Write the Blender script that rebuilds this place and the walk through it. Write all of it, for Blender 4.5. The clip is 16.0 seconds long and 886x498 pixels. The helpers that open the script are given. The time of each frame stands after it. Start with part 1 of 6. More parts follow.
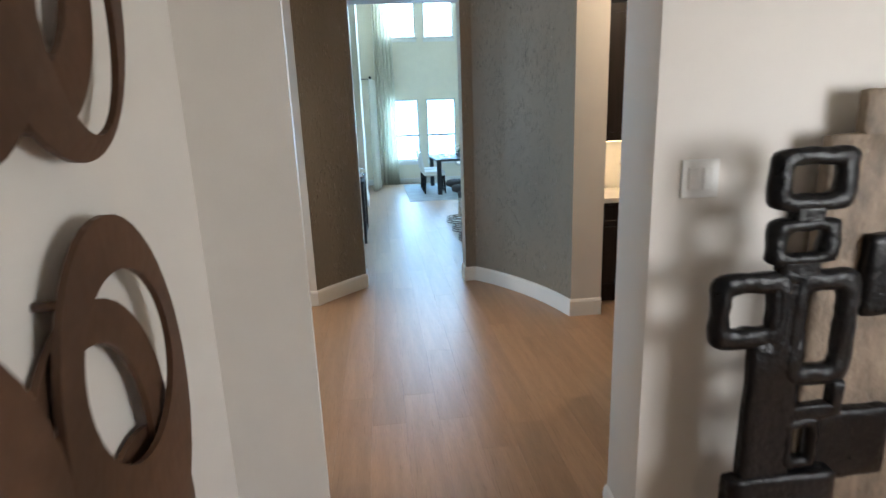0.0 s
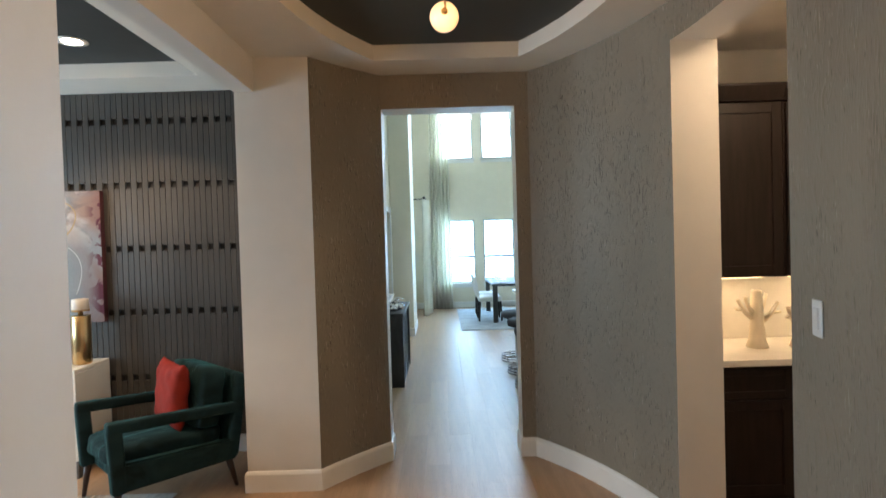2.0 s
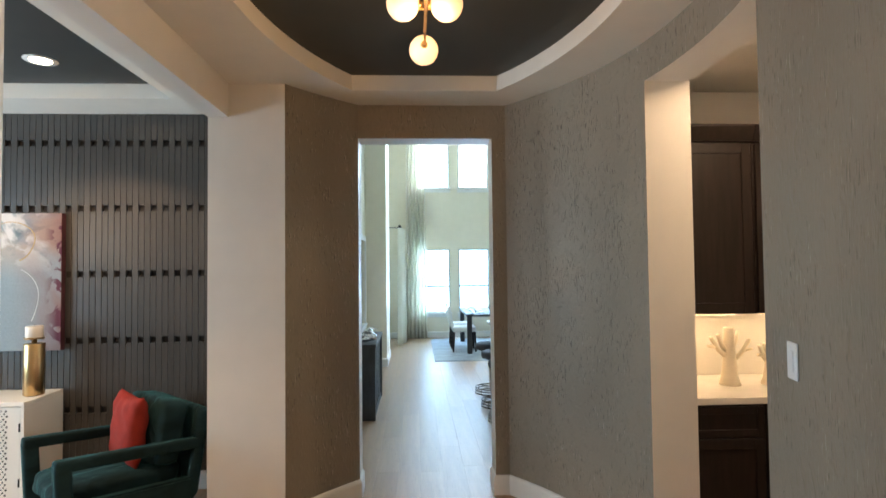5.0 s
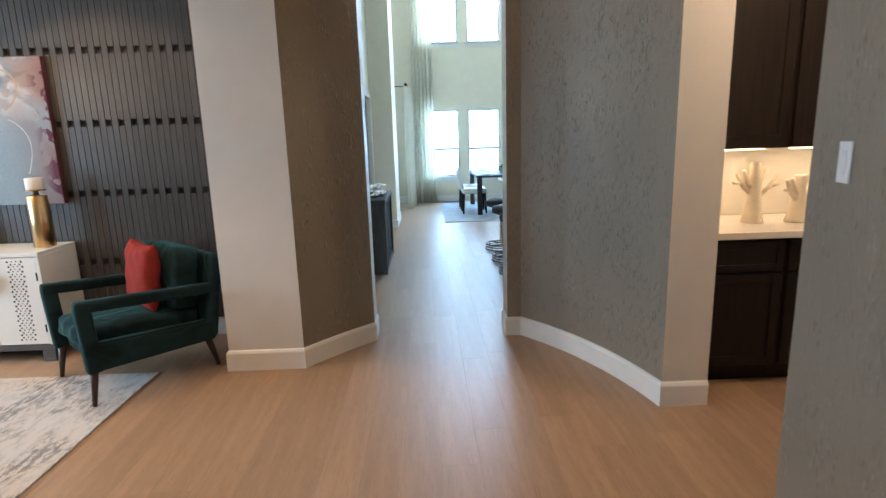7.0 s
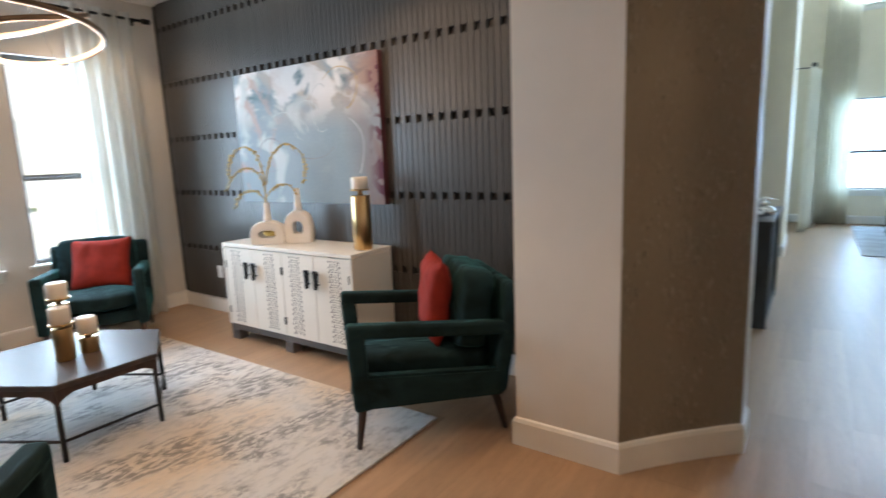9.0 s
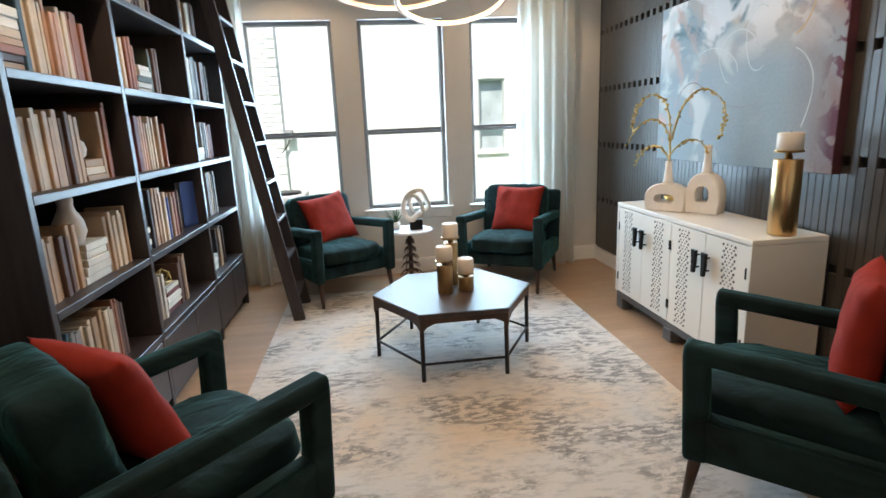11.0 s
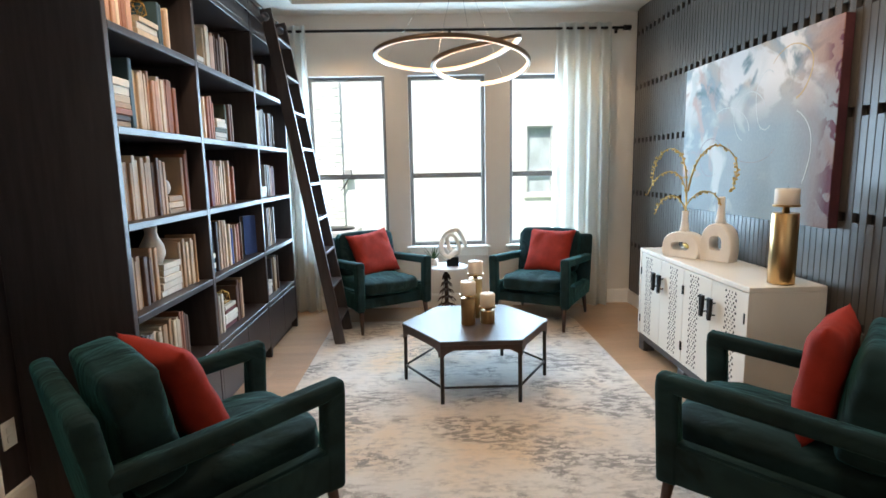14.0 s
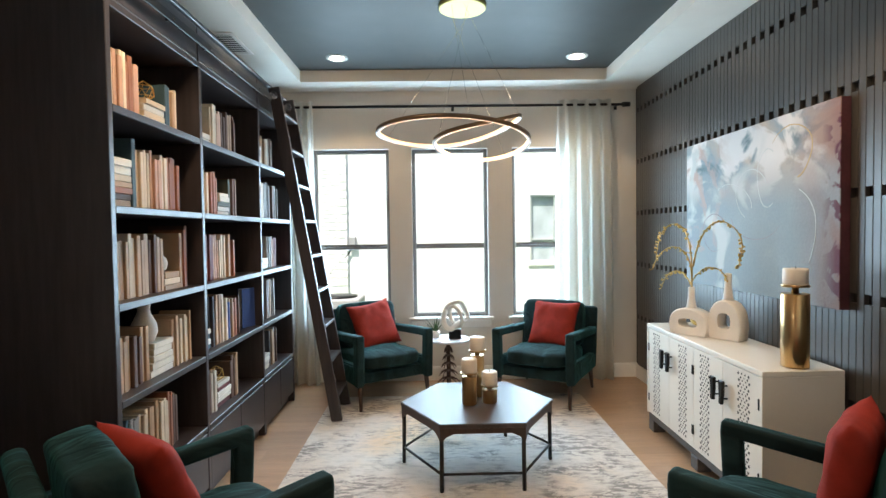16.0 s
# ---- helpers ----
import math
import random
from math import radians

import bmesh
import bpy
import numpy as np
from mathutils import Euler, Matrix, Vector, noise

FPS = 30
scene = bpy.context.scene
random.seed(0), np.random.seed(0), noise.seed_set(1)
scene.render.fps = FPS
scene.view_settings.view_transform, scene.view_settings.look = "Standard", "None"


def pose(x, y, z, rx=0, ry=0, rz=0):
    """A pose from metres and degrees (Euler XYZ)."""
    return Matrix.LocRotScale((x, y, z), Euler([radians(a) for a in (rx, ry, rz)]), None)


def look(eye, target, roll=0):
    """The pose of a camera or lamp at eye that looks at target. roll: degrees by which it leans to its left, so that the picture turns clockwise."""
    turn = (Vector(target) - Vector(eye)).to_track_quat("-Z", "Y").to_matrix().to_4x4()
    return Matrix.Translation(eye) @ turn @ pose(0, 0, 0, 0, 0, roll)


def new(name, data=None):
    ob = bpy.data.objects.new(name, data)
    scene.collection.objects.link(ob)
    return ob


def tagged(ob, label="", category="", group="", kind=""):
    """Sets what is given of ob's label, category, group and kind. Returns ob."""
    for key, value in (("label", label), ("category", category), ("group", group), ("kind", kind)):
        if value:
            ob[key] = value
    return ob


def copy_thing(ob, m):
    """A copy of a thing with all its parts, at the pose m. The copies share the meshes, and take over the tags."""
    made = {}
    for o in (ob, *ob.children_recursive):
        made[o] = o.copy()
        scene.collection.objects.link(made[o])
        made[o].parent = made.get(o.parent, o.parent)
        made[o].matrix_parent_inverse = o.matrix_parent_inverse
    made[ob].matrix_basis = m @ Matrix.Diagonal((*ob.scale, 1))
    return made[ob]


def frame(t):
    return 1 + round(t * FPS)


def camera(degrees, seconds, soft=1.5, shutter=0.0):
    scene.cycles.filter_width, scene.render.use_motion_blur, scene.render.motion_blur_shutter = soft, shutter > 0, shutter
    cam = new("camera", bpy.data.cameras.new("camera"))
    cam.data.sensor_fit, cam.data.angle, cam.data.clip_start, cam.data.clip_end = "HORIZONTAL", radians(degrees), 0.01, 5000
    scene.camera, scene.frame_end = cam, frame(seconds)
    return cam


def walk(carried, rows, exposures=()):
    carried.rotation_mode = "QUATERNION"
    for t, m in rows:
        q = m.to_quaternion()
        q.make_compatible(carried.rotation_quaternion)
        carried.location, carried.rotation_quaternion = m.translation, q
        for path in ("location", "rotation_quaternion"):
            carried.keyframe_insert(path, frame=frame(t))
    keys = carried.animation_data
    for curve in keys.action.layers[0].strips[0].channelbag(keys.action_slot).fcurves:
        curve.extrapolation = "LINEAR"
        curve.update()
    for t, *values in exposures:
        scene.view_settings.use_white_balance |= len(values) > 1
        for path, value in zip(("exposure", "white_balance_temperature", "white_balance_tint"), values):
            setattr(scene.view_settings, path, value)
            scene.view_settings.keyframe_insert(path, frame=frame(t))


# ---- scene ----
cam = camera(78.9, 16.0, shutter=0.35)
EXPOSURES = [(0.0, 1.26, 6000, 9), (1.0, 1.2, 6150, 10), (1.5, 1.18, 6400, 11), (3.0, 1.33, 7300, 13), (5.5, 1.42, 6600, 13), (6.5, 1.38, 6200, 11), (7.0, 1.38, 6400, 15), (7.5, 1.42, 6600, 18), (8.0, 1.48, 7000, 19), (9.0, 1.1, 6900, 18), (9.5, 0.95, 7400, 24),
             (10.2, 0.99, 7100, 16), (12.5, 1.05, 6350, 11), (14.0, 1.14, 6600, 12), (16.0, 1.08, 6800, 11)]
PATH = [
    (0, (0.231, 0.478, 1.592), (0.439, 2.411, 1.121), -2.1),
    (0.5, (0.309, 0.874, 1.58), (0.396, 2.827, 1.16), -2.4),
    (1, (0.354, 1.204, 1.59), (0.37, 3.176, 1.256), -2.5),
    (1.5, (0.416, 1.46, 1.62), (0.415, 3.45, 1.419), -2.2),
    (2, (0.439, 1.593, 1.658), (0.444, 3.593, 1.618), -1.7),
    (2.5, (0.434, 1.621, 1.696), (0.459, 3.616, 1.831), -1.0),
    (3, (0.441, 1.625, 1.721), (0.491, 3.603, 2.011), -0.5),
    (3.2, (0.447, 1.622, 1.733), (0.506, 3.592, 2.074), -0.4),
    (3.7, (0.45, 1.624, 1.742), (0.526, 3.587, 2.122), -0.2),
    (4.25, (0.445, 1.63, 1.728), (0.535, 3.607, 2.016), -0.3),
    (4.8, (0.44, 1.635, 1.695), (0.538, 3.629, 1.817), -0.5),
    (5.3, (0.439, 1.637, 1.652), (0.54, 3.634, 1.618), -0.8),
    (5.5, (0.436, 1.637, 1.627), (0.539, 3.631, 1.515), -0.9),
    (6, (0.444, 1.637, 1.57), (0.547, 3.615, 1.291), -1.2),
    (6.5, (0.449, 1.653, 1.514), (0.546, 3.614, 1.135), -1.3),
    (7, (0.437, 1.783, 1.476), (0.491, 3.74, 1.069), -1.7),
    (7.5, (0.409, 2.038, 1.471), (0.343, 3.998, 1.077), -1.7),
    (8, (0.399, 2.321, 1.46), (0.069, 4.259, 1.091), -1.9),
    (8.5, (0.359, 2.673, 1.428), (-0.344, 4.513, 1.08), -2.2),
    (9, (0.225, 2.977, 1.401), (-0.9, 4.595, 1.059), -2.2),
    (9.5, (0.131, 3.203, 1.385), (-1.385, 4.459, 1.035), -2.5),
    (10, (0.108, 3.384, 1.396), (-1.668, 4.227, 1.028), -2.6),
    (10.2, (0.081, 3.438, 1.39), (-1.76, 4.125, 1.016), -2.6),
    (10.75, (0.052, 3.596, 1.386), (-1.87, 3.961, 0.972), -2.5),
    (11.25, (0.041, 3.735, 1.374), (-1.892, 3.897, 0.887), -2.3),
    (11.75, (0.061, 3.835, 1.363), (-1.86, 3.875, 0.809), -2.0),
    (12.3, (0.137, 3.864, 1.36), (-1.78, 3.868, 0.791), -1.8),
    (12.5, (0.196, 3.847, 1.358), (-1.722, 3.854, 0.788), -1.8),
    (13, (0.313, 3.82, 1.368), (-1.62, 3.855, 0.859), -1.6),
    (13.5, (0.377, 3.827, 1.393), (-1.579, 3.876, 0.979), -1.4),
    (14, (0.396, 3.83, 1.417), (-1.582, 3.881, 1.12), -1.1),
    (14.5, (0.398, 3.837, 1.436), (-1.594, 3.877, 1.254), -0.8),
    (15, (0.395, 3.841, 1.457), (-1.602, 3.877, 1.356), -0.6),
    (15.5, (0.376, 3.845, 1.476), (-1.623, 3.882, 1.42), -0.6),
    (16, (0.334, 3.862, 1.486), (-1.665, 3.897, 1.423), -0.8),
]
walk(cam, [(t, look(eye, target, roll)) for t, eye, target, roll in PATH], EXPOSURES)

# ---- light ----
world = bpy.data.worlds.new("sky")
scene.world = world
world.use_nodes = True
wn = world.node_tree
sky = wn.nodes.new("ShaderNodeTexSky")
sky.sky_type, sky.sun_disc = "NISHITA", False
sky.sun_elevation, sky.sun_rotation = radians(62), radians(120)
wn.nodes["Background"].inputs[1].default_value = 0.15
wn.links.new(sky.outputs[0], wn.nodes["Background"].inputs[0])


def lamp(name, kind, energy, color, m, size=0.1, size_y=None, spot=None, blend=0.6, angle=None):
    d = bpy.data.lights.new(name, kind)
    d.energy, d.color = energy, color
    if kind == "AREA":
        d.size = size
        if size_y:
            d.shape, d.size_y = "RECTANGLE", size_y
    elif kind == "SUN":
        d.angle = angle
    else:
        d.shadow_soft_size = size
    if spot:
        d.spot_size, d.spot_blend = radians(spot), blend
    ob = new(name, d)
    ob.matrix_world = m
    return ob


DAY, WARM = (0.49, 0.76, 1.0), (1.0, 0.74, 0.48)
lamp("sun", "SUN", 4.6, (1.0, 0.95, 0.87), look((0, 0, 20), (-5.0, 3.0, 9.0)), angle=radians(0.5))
# skylight entering by the windows of the study, the great room and the entry
for y0, y1 in ((2.72, 3.41), (3.67, 4.39), (4.68, 5.08)):
    lamp("window_light", "AREA", 27, DAY, look((-5.100, (y0 + y1) / 2, 1.45), (0, (y0 + y1) / 2, 1.45)), y1 - y0, 1.6)
lamp("window_light", "AREA", 78, (0.33, 0.63, 1.0), look((1.78, 14.53, 1.33), (1.78, 5, 0.9)), 2.8, 1.5)
lamp("window_light", "AREA", 92, (0.50, 0.74, 1.0), look((1.78, 14.53, 4.12), (1.78, 7, 1.6)), 2.8, 1.25)
lamp("window_light", "AREA", 19.0, (1.0, 0.95, 0.90), look((2.96, -0.10, 1.45), (1.45, 2.8, 1.3)), 0.9, 1.1)
# warm light of the lit globes and rings
lamp("globe_lamp", "POINT", 4.2, (1.0, 0.62, 0.30), pose(0.49, 3.93, 2.66), 0.08)
lamp("ring_lamp", "POINT", 8.0, (1.0, 0.70, 0.42), pose(-3.05, 4.05, 2.06), 0.12)

# ---- materials ----


def mat(name, base, rough=0.5, metal=0.0, var=0.12, scale=6.0, bump=0.05, bscale=60.0, stretch=(1, 1, 1), rand=0.0, sheen=0.0, coat=0.0, emit=None, second=None, sharp=0.35):
    """Procedural surface: two scales of noise on the base colour, fine relief, optional tint per object."""
    m = bpy.data.materials.new(name)
    m.use_nodes = True
    n, l = m.node_tree.nodes, m.node_tree.links
    b = n["Principled BSDF"]
    tc, mp = n.new("ShaderNodeTexCoord"), n.new("ShaderNodeMapping")
    mp.inputs["Scale"].default_value = stretch
    l.new(tc.outputs["Object"], mp.inputs[0])
    big, fine = n.new("ShaderNodeTexNoise"), n.new("ShaderNodeTexNoise")
    big.inputs["Scale"].default_value, big.inputs["Detail"].default_value = scale, 6
    fine.inputs["Scale"].default_value, fine.inputs["Detail"].default_value = bscale, 4
    ramp = n.new("ShaderNodeValToRGB")
    c2 = second or tuple(min(1, c * (1 + var)) for c in base)
    ramp.color_ramp.elements[0].position, ramp.color_ramp.elements[1].position = 0.5 - sharp / 2, 0.5 + sharp / 2
    ramp.color_ramp.elements[0].color = (*[c * (1 - var) for c in base], 1)
    ramp.color_ramp.elements[1].color = (*c2, 1)
    for t in (big, fine):
        l.new(mp.outputs[0], t.inputs["Vector"])
    l.new(big.outputs["Fac"], ramp.inputs[0])
    mix = n.new("ShaderNodeMix")
    mix.data_type, mix.blend_type = "RGBA", "MULTIPLY"
    mix.inputs[0].default_value = min(1.0, var * 1.5)
    l.new(ramp.outputs[0], mix.inputs[6])
    l.new(fine.outputs["Fac"], mix.inputs[7])
    out = mix.outputs[2]
    if rand:
        info, hs, mr = n.new("ShaderNodeObjectInfo"), n.new("ShaderNodeHueSaturation"), n.new("ShaderNodeMapRange")
        mr.inputs["To Min"].default_value, mr.inputs["To Max"].default_value = 1 - rand, 1 + rand
        l.new(info.outputs["Random"], mr.inputs[0])
        l.new(mr.outputs[0], hs.inputs["Value"])
        l.new(out, hs.inputs["Color"])
        out = hs.outputs[0]
    l.new(out, b.inputs["Base Color"])
    rr = n.new("ShaderNodeMapRange")
    rr.inputs["To Min"].default_value, rr.inputs["To Max"].default_value = max(0.03, rough - 0.07), min(1, rough + 0.07)
    l.new(big.outputs["Fac"], rr.inputs[0])
    l.new(rr.outputs[0], b.inputs["Roughness"])
    b.inputs["Metallic"].default_value = metal
    b.inputs["Sheen Weight"].default_value, b.inputs["Sheen Roughness"].default_value = sheen, 0.35
    b.inputs["Coat Weight"].default_value = coat
    if bump:
        bp = n.new("ShaderNodeBump")
        bp.inputs["Strength"].default_value, bp.inputs["Distance"].default_value = bump, 0.01
        l.new(fine.outputs["Fac"], bp.inputs["Height"])
        l.new(bp.outputs[0], b.inputs["Normal"])
    if emit:
        b.inputs["Emission Color"].default_value, b.inputs["Emission Strength"].default_value = (*emit[:3], 1), emit[3]
    return m


def dashed(m, size, stretch, low, high, tone, depth, turn=0.0, shift=(0, 0, 0), patch=0.0, fine=3.0):
    """Adds raised flecks of another tone to a material: noise, stretched and cut off."""
    n, l = m.node_tree.nodes, m.node_tree.links
    b = n["Principled BSDF"]
    tc, mp, t, r = n.new("ShaderNodeTexCoord"), n.new("ShaderNodeMapping"), n.new("ShaderNodeTexNoise"), n.new("ShaderNodeMapRange")
    mp.inputs["Scale"].default_value, mp.inputs["Rotation"].default_value = stretch, (0, 0, turn)
    mp.inputs["Location"].default_value = shift
    t.inputs["Scale"].default_value, t.inputs["Detail"].default_value, t.inputs["Distortion"].default_value = size, fine, 0.2 * fine
    r.inputs["From Min"].default_value, r.inputs["From Max"].default_value = low, high
    l.new(tc.outputs["Object"], mp.inputs[0])
    l.new(mp.outputs[0], t.inputs["Vector"])
    l.new(t.outputs["Fac"], r.inputs[0])
    fac = r.outputs[0]
    if patch:
        # the flecks gather in loose patches
        pt, pr, mu = n.new("ShaderNodeTexNoise"), n.new("ShaderNodeMapRange"), n.new("ShaderNodeMath")
        pt.inputs["Scale"].default_value = 4.5
        pr.inputs["From Min"].default_value, pr.inputs["From Max"].default_value = patch, patch + 0.12
        mu.operation = "MULTIPLY"
        l.new(tc.outputs["Object"], pt.inputs["Vector"])
        l.new(pt.outputs["Fac"], pr.inputs[0])
        l.new(fac, mu.inputs[0])
        l.new(pr.outputs[0], mu.inputs[1])
        fac = mu.outputs[0]
    mix = n.new("ShaderNodeMix")
    mix.data_type = "RGBA"
    mix.inputs[7].default_value = (*tone, 1)
    l.new(b.inputs["Base Color"].links[0].from_socket, mix.inputs[6])
    l.new(fac, mix.inputs[0])
    l.new(mix.outputs[2], b.inputs["Base Color"])
    if depth:
        bp = n.new("ShaderNodeBump")
        bp.inputs["Strength"].default_value, bp.inputs["Distance"].default_value = 0.8, depth
        l.new(fac, bp.inputs["Height"])
        if b.inputs["Normal"].links:
            l.new(b.inputs["Normal"].links[0].from_socket, bp.inputs["Normal"])
        l.new(bp.outputs[0], b.inputs["Normal"])
    return m


PAINT = mat("warm_white_paint", (0.70, 0.665, 0.615), 0.55, var=0.02, bump=0.03, bscale=140)
CREAM = mat("pale_cream_paint", (0.84, 0.77, 0.62), 0.6, var=0.02, bump=0.03, bscale=140)
CEILING = mat("ceiling_paint", (0.74, 0.70, 0.63), 0.7, var=0.02, bump=0.04, bscale=180)
TRIM = mat("white_trim_paint", (0.82, 0.80, 0.76), 0.35, var=0.02, bump=0.01)
DARKCEIL = mat("charcoal_ceiling_paint", (0.036, 0.038, 0.036), 0.58, var=0.06, bump=0.03, bscale=180)
PAPER = mat("bark_wallpaper", (0.262, 0.222, 0.172), 0.45, var=0.10, scale=1.6, bump=0.22, bscale=70, stretch=(1, 1, 0.5))
dashed(PAPER, 24.0, (1, 1, 0.5), 0.56, 0.74, (0.222, 0.187, 0.144), 0.003)
dashed(PAPER, 8.0, (14, 14, 2.6), 0.655, 0.69, (0.37, 0.33, 0.27), 0.012, patch=0.42, fine=1.0)
dashed(PAPER, 8.0, (14, 14, 2.6), 0.665, 0.70, (0.115, 0.094, 0.072), -0.008, shift=(0.09, 0.05, 0.02), patch=0.42, fine=1.0)
SLAT = mat("charcoal_slat_paint", (0.060, 0.053, 0.047), 0.34, var=0.10, scale=3, bump=0.06, bscale=30, stretch=(14, 14, 1), rand=0.10)
SLAT.node_tree.nodes["Principled BSDF"].inputs["Specular IOR Level"].default_value = 0.55
SLATBACK = mat("slat_backing", (0.022, 0.017, 0.014), 0.6, var=0.1)
OAK = dashed(dashed(mat("oak_plank", (0.48, 0.302, 0.182), 0.37, var=0.2, scale=2.2, bump=0.05, bscale=26, stretch=(9, 0.8, 1), rand=0.09, sharp=0.7),
             2.6, (2.2, 1, 1), 0.68, 0.74, (0.10, 0.055, 0.03), 0.0), 16, (9, 0.35, 1), 0.6, 0.8, (0.24, 0.14, 0.08), 0.0)
SUBFLOOR = mat("plank_joint", (0.16, 0.095, 0.06), 0.8)
# study wood: its dark tone is lifted to include haze from the windows
ESPRESSO = mat("hazed_espresso", (0.046, 0.037, 0.038), 0.36, var=0.25, scale=3, bump=0.05, bscale=40, stretch=(12, 12, 1))
# the same espresso for the pantry, its low light darkened into the colour
ESPRESSO_DIM = mat("espresso_in_low_light", (0.020, 0.0135, 0.0115), 0.42, var=0.25, scale=3, bump=0.05, bscale=40, stretch=(12, 12, 1))
ESPRESSO_DIM.node_tree.nodes["Principled BSDF"].inputs["Specular IOR Level"].default_value = 0.2
QUARTZ = mat("white_quartz", (0.78, 0.75, 0.70), 0.2, var=0.03, scale=5)
BLACKMETAL = mat("black_metal", (0.015, 0.014, 0.014), 0.35, metal=0.6, var=0.1, bump=0.02)
# dark bronze frames, paled in colour for the bloom round bright panes
SASH = mat("bloom_washed_bronze", (0.17, 0.16, 0.15), 0.45, var=0.1, bump=0.02)
BRONZE = mat("bronze_frame", (0.035, 0.030, 0.027), 0.4, metal=0.5, var=0.1, bump=0.02)
PLASTIC = mat("white_plastic", (0.78, 0.78, 0.77), 0.3, var=0.01, bump=0)
LAWN = mat("lawn", (0.10, 0.20, 0.05), 0.9, var=0.3, scale=3, bump=0.6, bscale=120)
STUCCO = mat("pale_stucco", (0.80, 0.79, 0.77), 0.9, var=0.06, bump=0.4, bscale=200)


def glass_mat():
    m = bpy.data.materials.new("window_glass")
    m.use_nodes = True
    b = m.node_tree.nodes["Principled BSDF"]
    b.inputs["Transmission Weight"].default_value, b.inputs["Roughness"].default_value = 1.0, 0.0
    b.inputs["IOR"].default_value, b.inputs["Base Color"].default_value = 1.02, (0.95, 0.98, 0.98, 1)
    return m


GLASS = glass_mat()

# ---- mesh tools ----


def box(bm, x0, x1, y0, y1, z0, z1, bevel=0.0, mi=0, seg=2):
    g = bmesh.ops.create_cube(bm, size=1)["verts"]
    for v in g:
        v.co = Vector(((x0 + x1) / 2 + v.co.x * (x1 - x0), (y0 + y1) / 2 + v.co.y * (y1 - y0), (z0 + z1) / 2 + v.co.z * (z1 - z0)))
    faces = {f for v in g for f in v.link_faces}
    for f in faces:
        f.material_index = mi
    if bevel:
        r = bmesh.ops.bevel(bm, geom=[e for e in {e for v in g for e in v.link_edges}], offset=bevel, segments=seg, profile=0.5, affect="EDGES")
        for f in r["faces"]:
            f.material_index = mi
            f.smooth = seg > 1
    return g


def prism(bm, pts, z0, z1, mis=None, cap=0, axis="z"):
    """A footprint raised from z0 to z1; mis: the material of each side, from point i to i + 1."""
    def at(p, h):
        return (p[0], p[1], h) if axis == "z" else (p[0], h, p[1]) if axis == "y" else (h, p[0], p[1])
    lo, hi = [bm.verts.new(at(p, z0)) for p in pts], [bm.verts.new(at(p, z1)) for p in pts]
    n = len(pts)
    made = []
    for i in range(n):
        f = bm.faces.new((lo[i], lo[(i + 1) % n], hi[(i + 1) % n], hi[i]))
        f.material_index = mis[i] if mis else 0
        made.append(f)
    for ring in (list(reversed(lo)), hi):
        f = bm.faces.new(ring)
        f.material_index = cap
        made.append(f)
    bmesh.ops.recalc_face_normals(bm, faces=made)
    return made


def cyl(bm, x, y, z0, z1, r0, r1=None, seg=24, mi=0, cap=True):
    r1 = r0 if r1 is None else r1
    g = bmesh.ops.create_cone(bm, cap_ends=cap, segments=seg, radius1=r0, radius2=r1, depth=z1 - z0, matrix=Matrix.Translation((x, y, (z0 + z1) / 2)))["verts"]
    for f in {f for v in g for f in v.link_faces}:
        f.material_index, f.smooth = mi, len(f.verts) == 4
    return g


def lathe(bm, profile, x=0, y=0, seg=32, mi=0):
    """Rings of (radius, height) joined into a turned body."""
    rings = []
    for r, z in profile:
        rings.append([bm.verts.new((x + r * math.cos(2 * math.pi * k / seg), y + r * math.sin(2 * math.pi * k / seg), z)) for k in range(seg)])
    for a, b in zip(rings, rings[1:]):
        for k in range(seg):
            f = bm.faces.new((a[k], a[(k + 1) % seg], b[(k + 1) % seg], b[k]))
            f.smooth, f.material_index = True, mi
    for ring, flip in ((rings[0], True), (rings[-1], False)):
        f = bm.faces.new(list(reversed(ring)) if flip else ring)
        f.material_index = mi


def tube(bm, path, r, seg=8, mi=0, closed=False, r1=None, flat=1.0):
    """A round or flattened rod along a line of points."""
    path = [Vector(p) for p in path]
    n, rings = len(path), []
    side = None
    for i, p in enumerate(path):
        a = path[(i - 1) % n] if closed or i else p
        b = path[(i + 1) % n] if closed or i < n - 1 else p
        d = (b - a).normalized()
        if side is None:
            side = d.orthogonal().normalized()
        side = (side - d * side.dot(d)).normalized()
        up = d.cross(side)
        rr = r if r1 is None else r + (r1 - r) * i / (n - 1)
        rings.append([bm.verts.new(p + side * rr * math.cos(2 * math.pi * k / seg) + up * rr * flat * math.sin(2 * math.pi * k / seg)) for k in range(seg)])
    for i in range(n if closed else n - 1):
        a, b = rings[i], rings[(i + 1) % n]
        for k in range(seg):
            f = bm.faces.new((a[k], a[(k + 1) % seg], b[(k + 1) % seg], b[k]))
            f.smooth, f.material_index = True, mi
    if not closed:
        bm.faces.new(list(reversed(rings[0]))).material_index = mi
        bm.faces.new(rings[-1]).material_index = mi


def part(name, bm, material, parent=None, label="", m=None):
    """Links a bmesh as one mesh object, under a thing or a part."""
    me = bpy.data.meshes.new(name)
    bmesh.ops.recalc_face_normals(bm, faces=bm.faces[:])
    bm.to_mesh(me)
    bm.free()
    for k in material if isinstance(material, (list, tuple)) else [material]:
        me.materials.append(k)
    ob = new(name, me)
    if m is not None:
        ob.matrix_basis = m
    if parent:
        ob.parent = parent
    if label:
        ob["label"] = label
    return ob


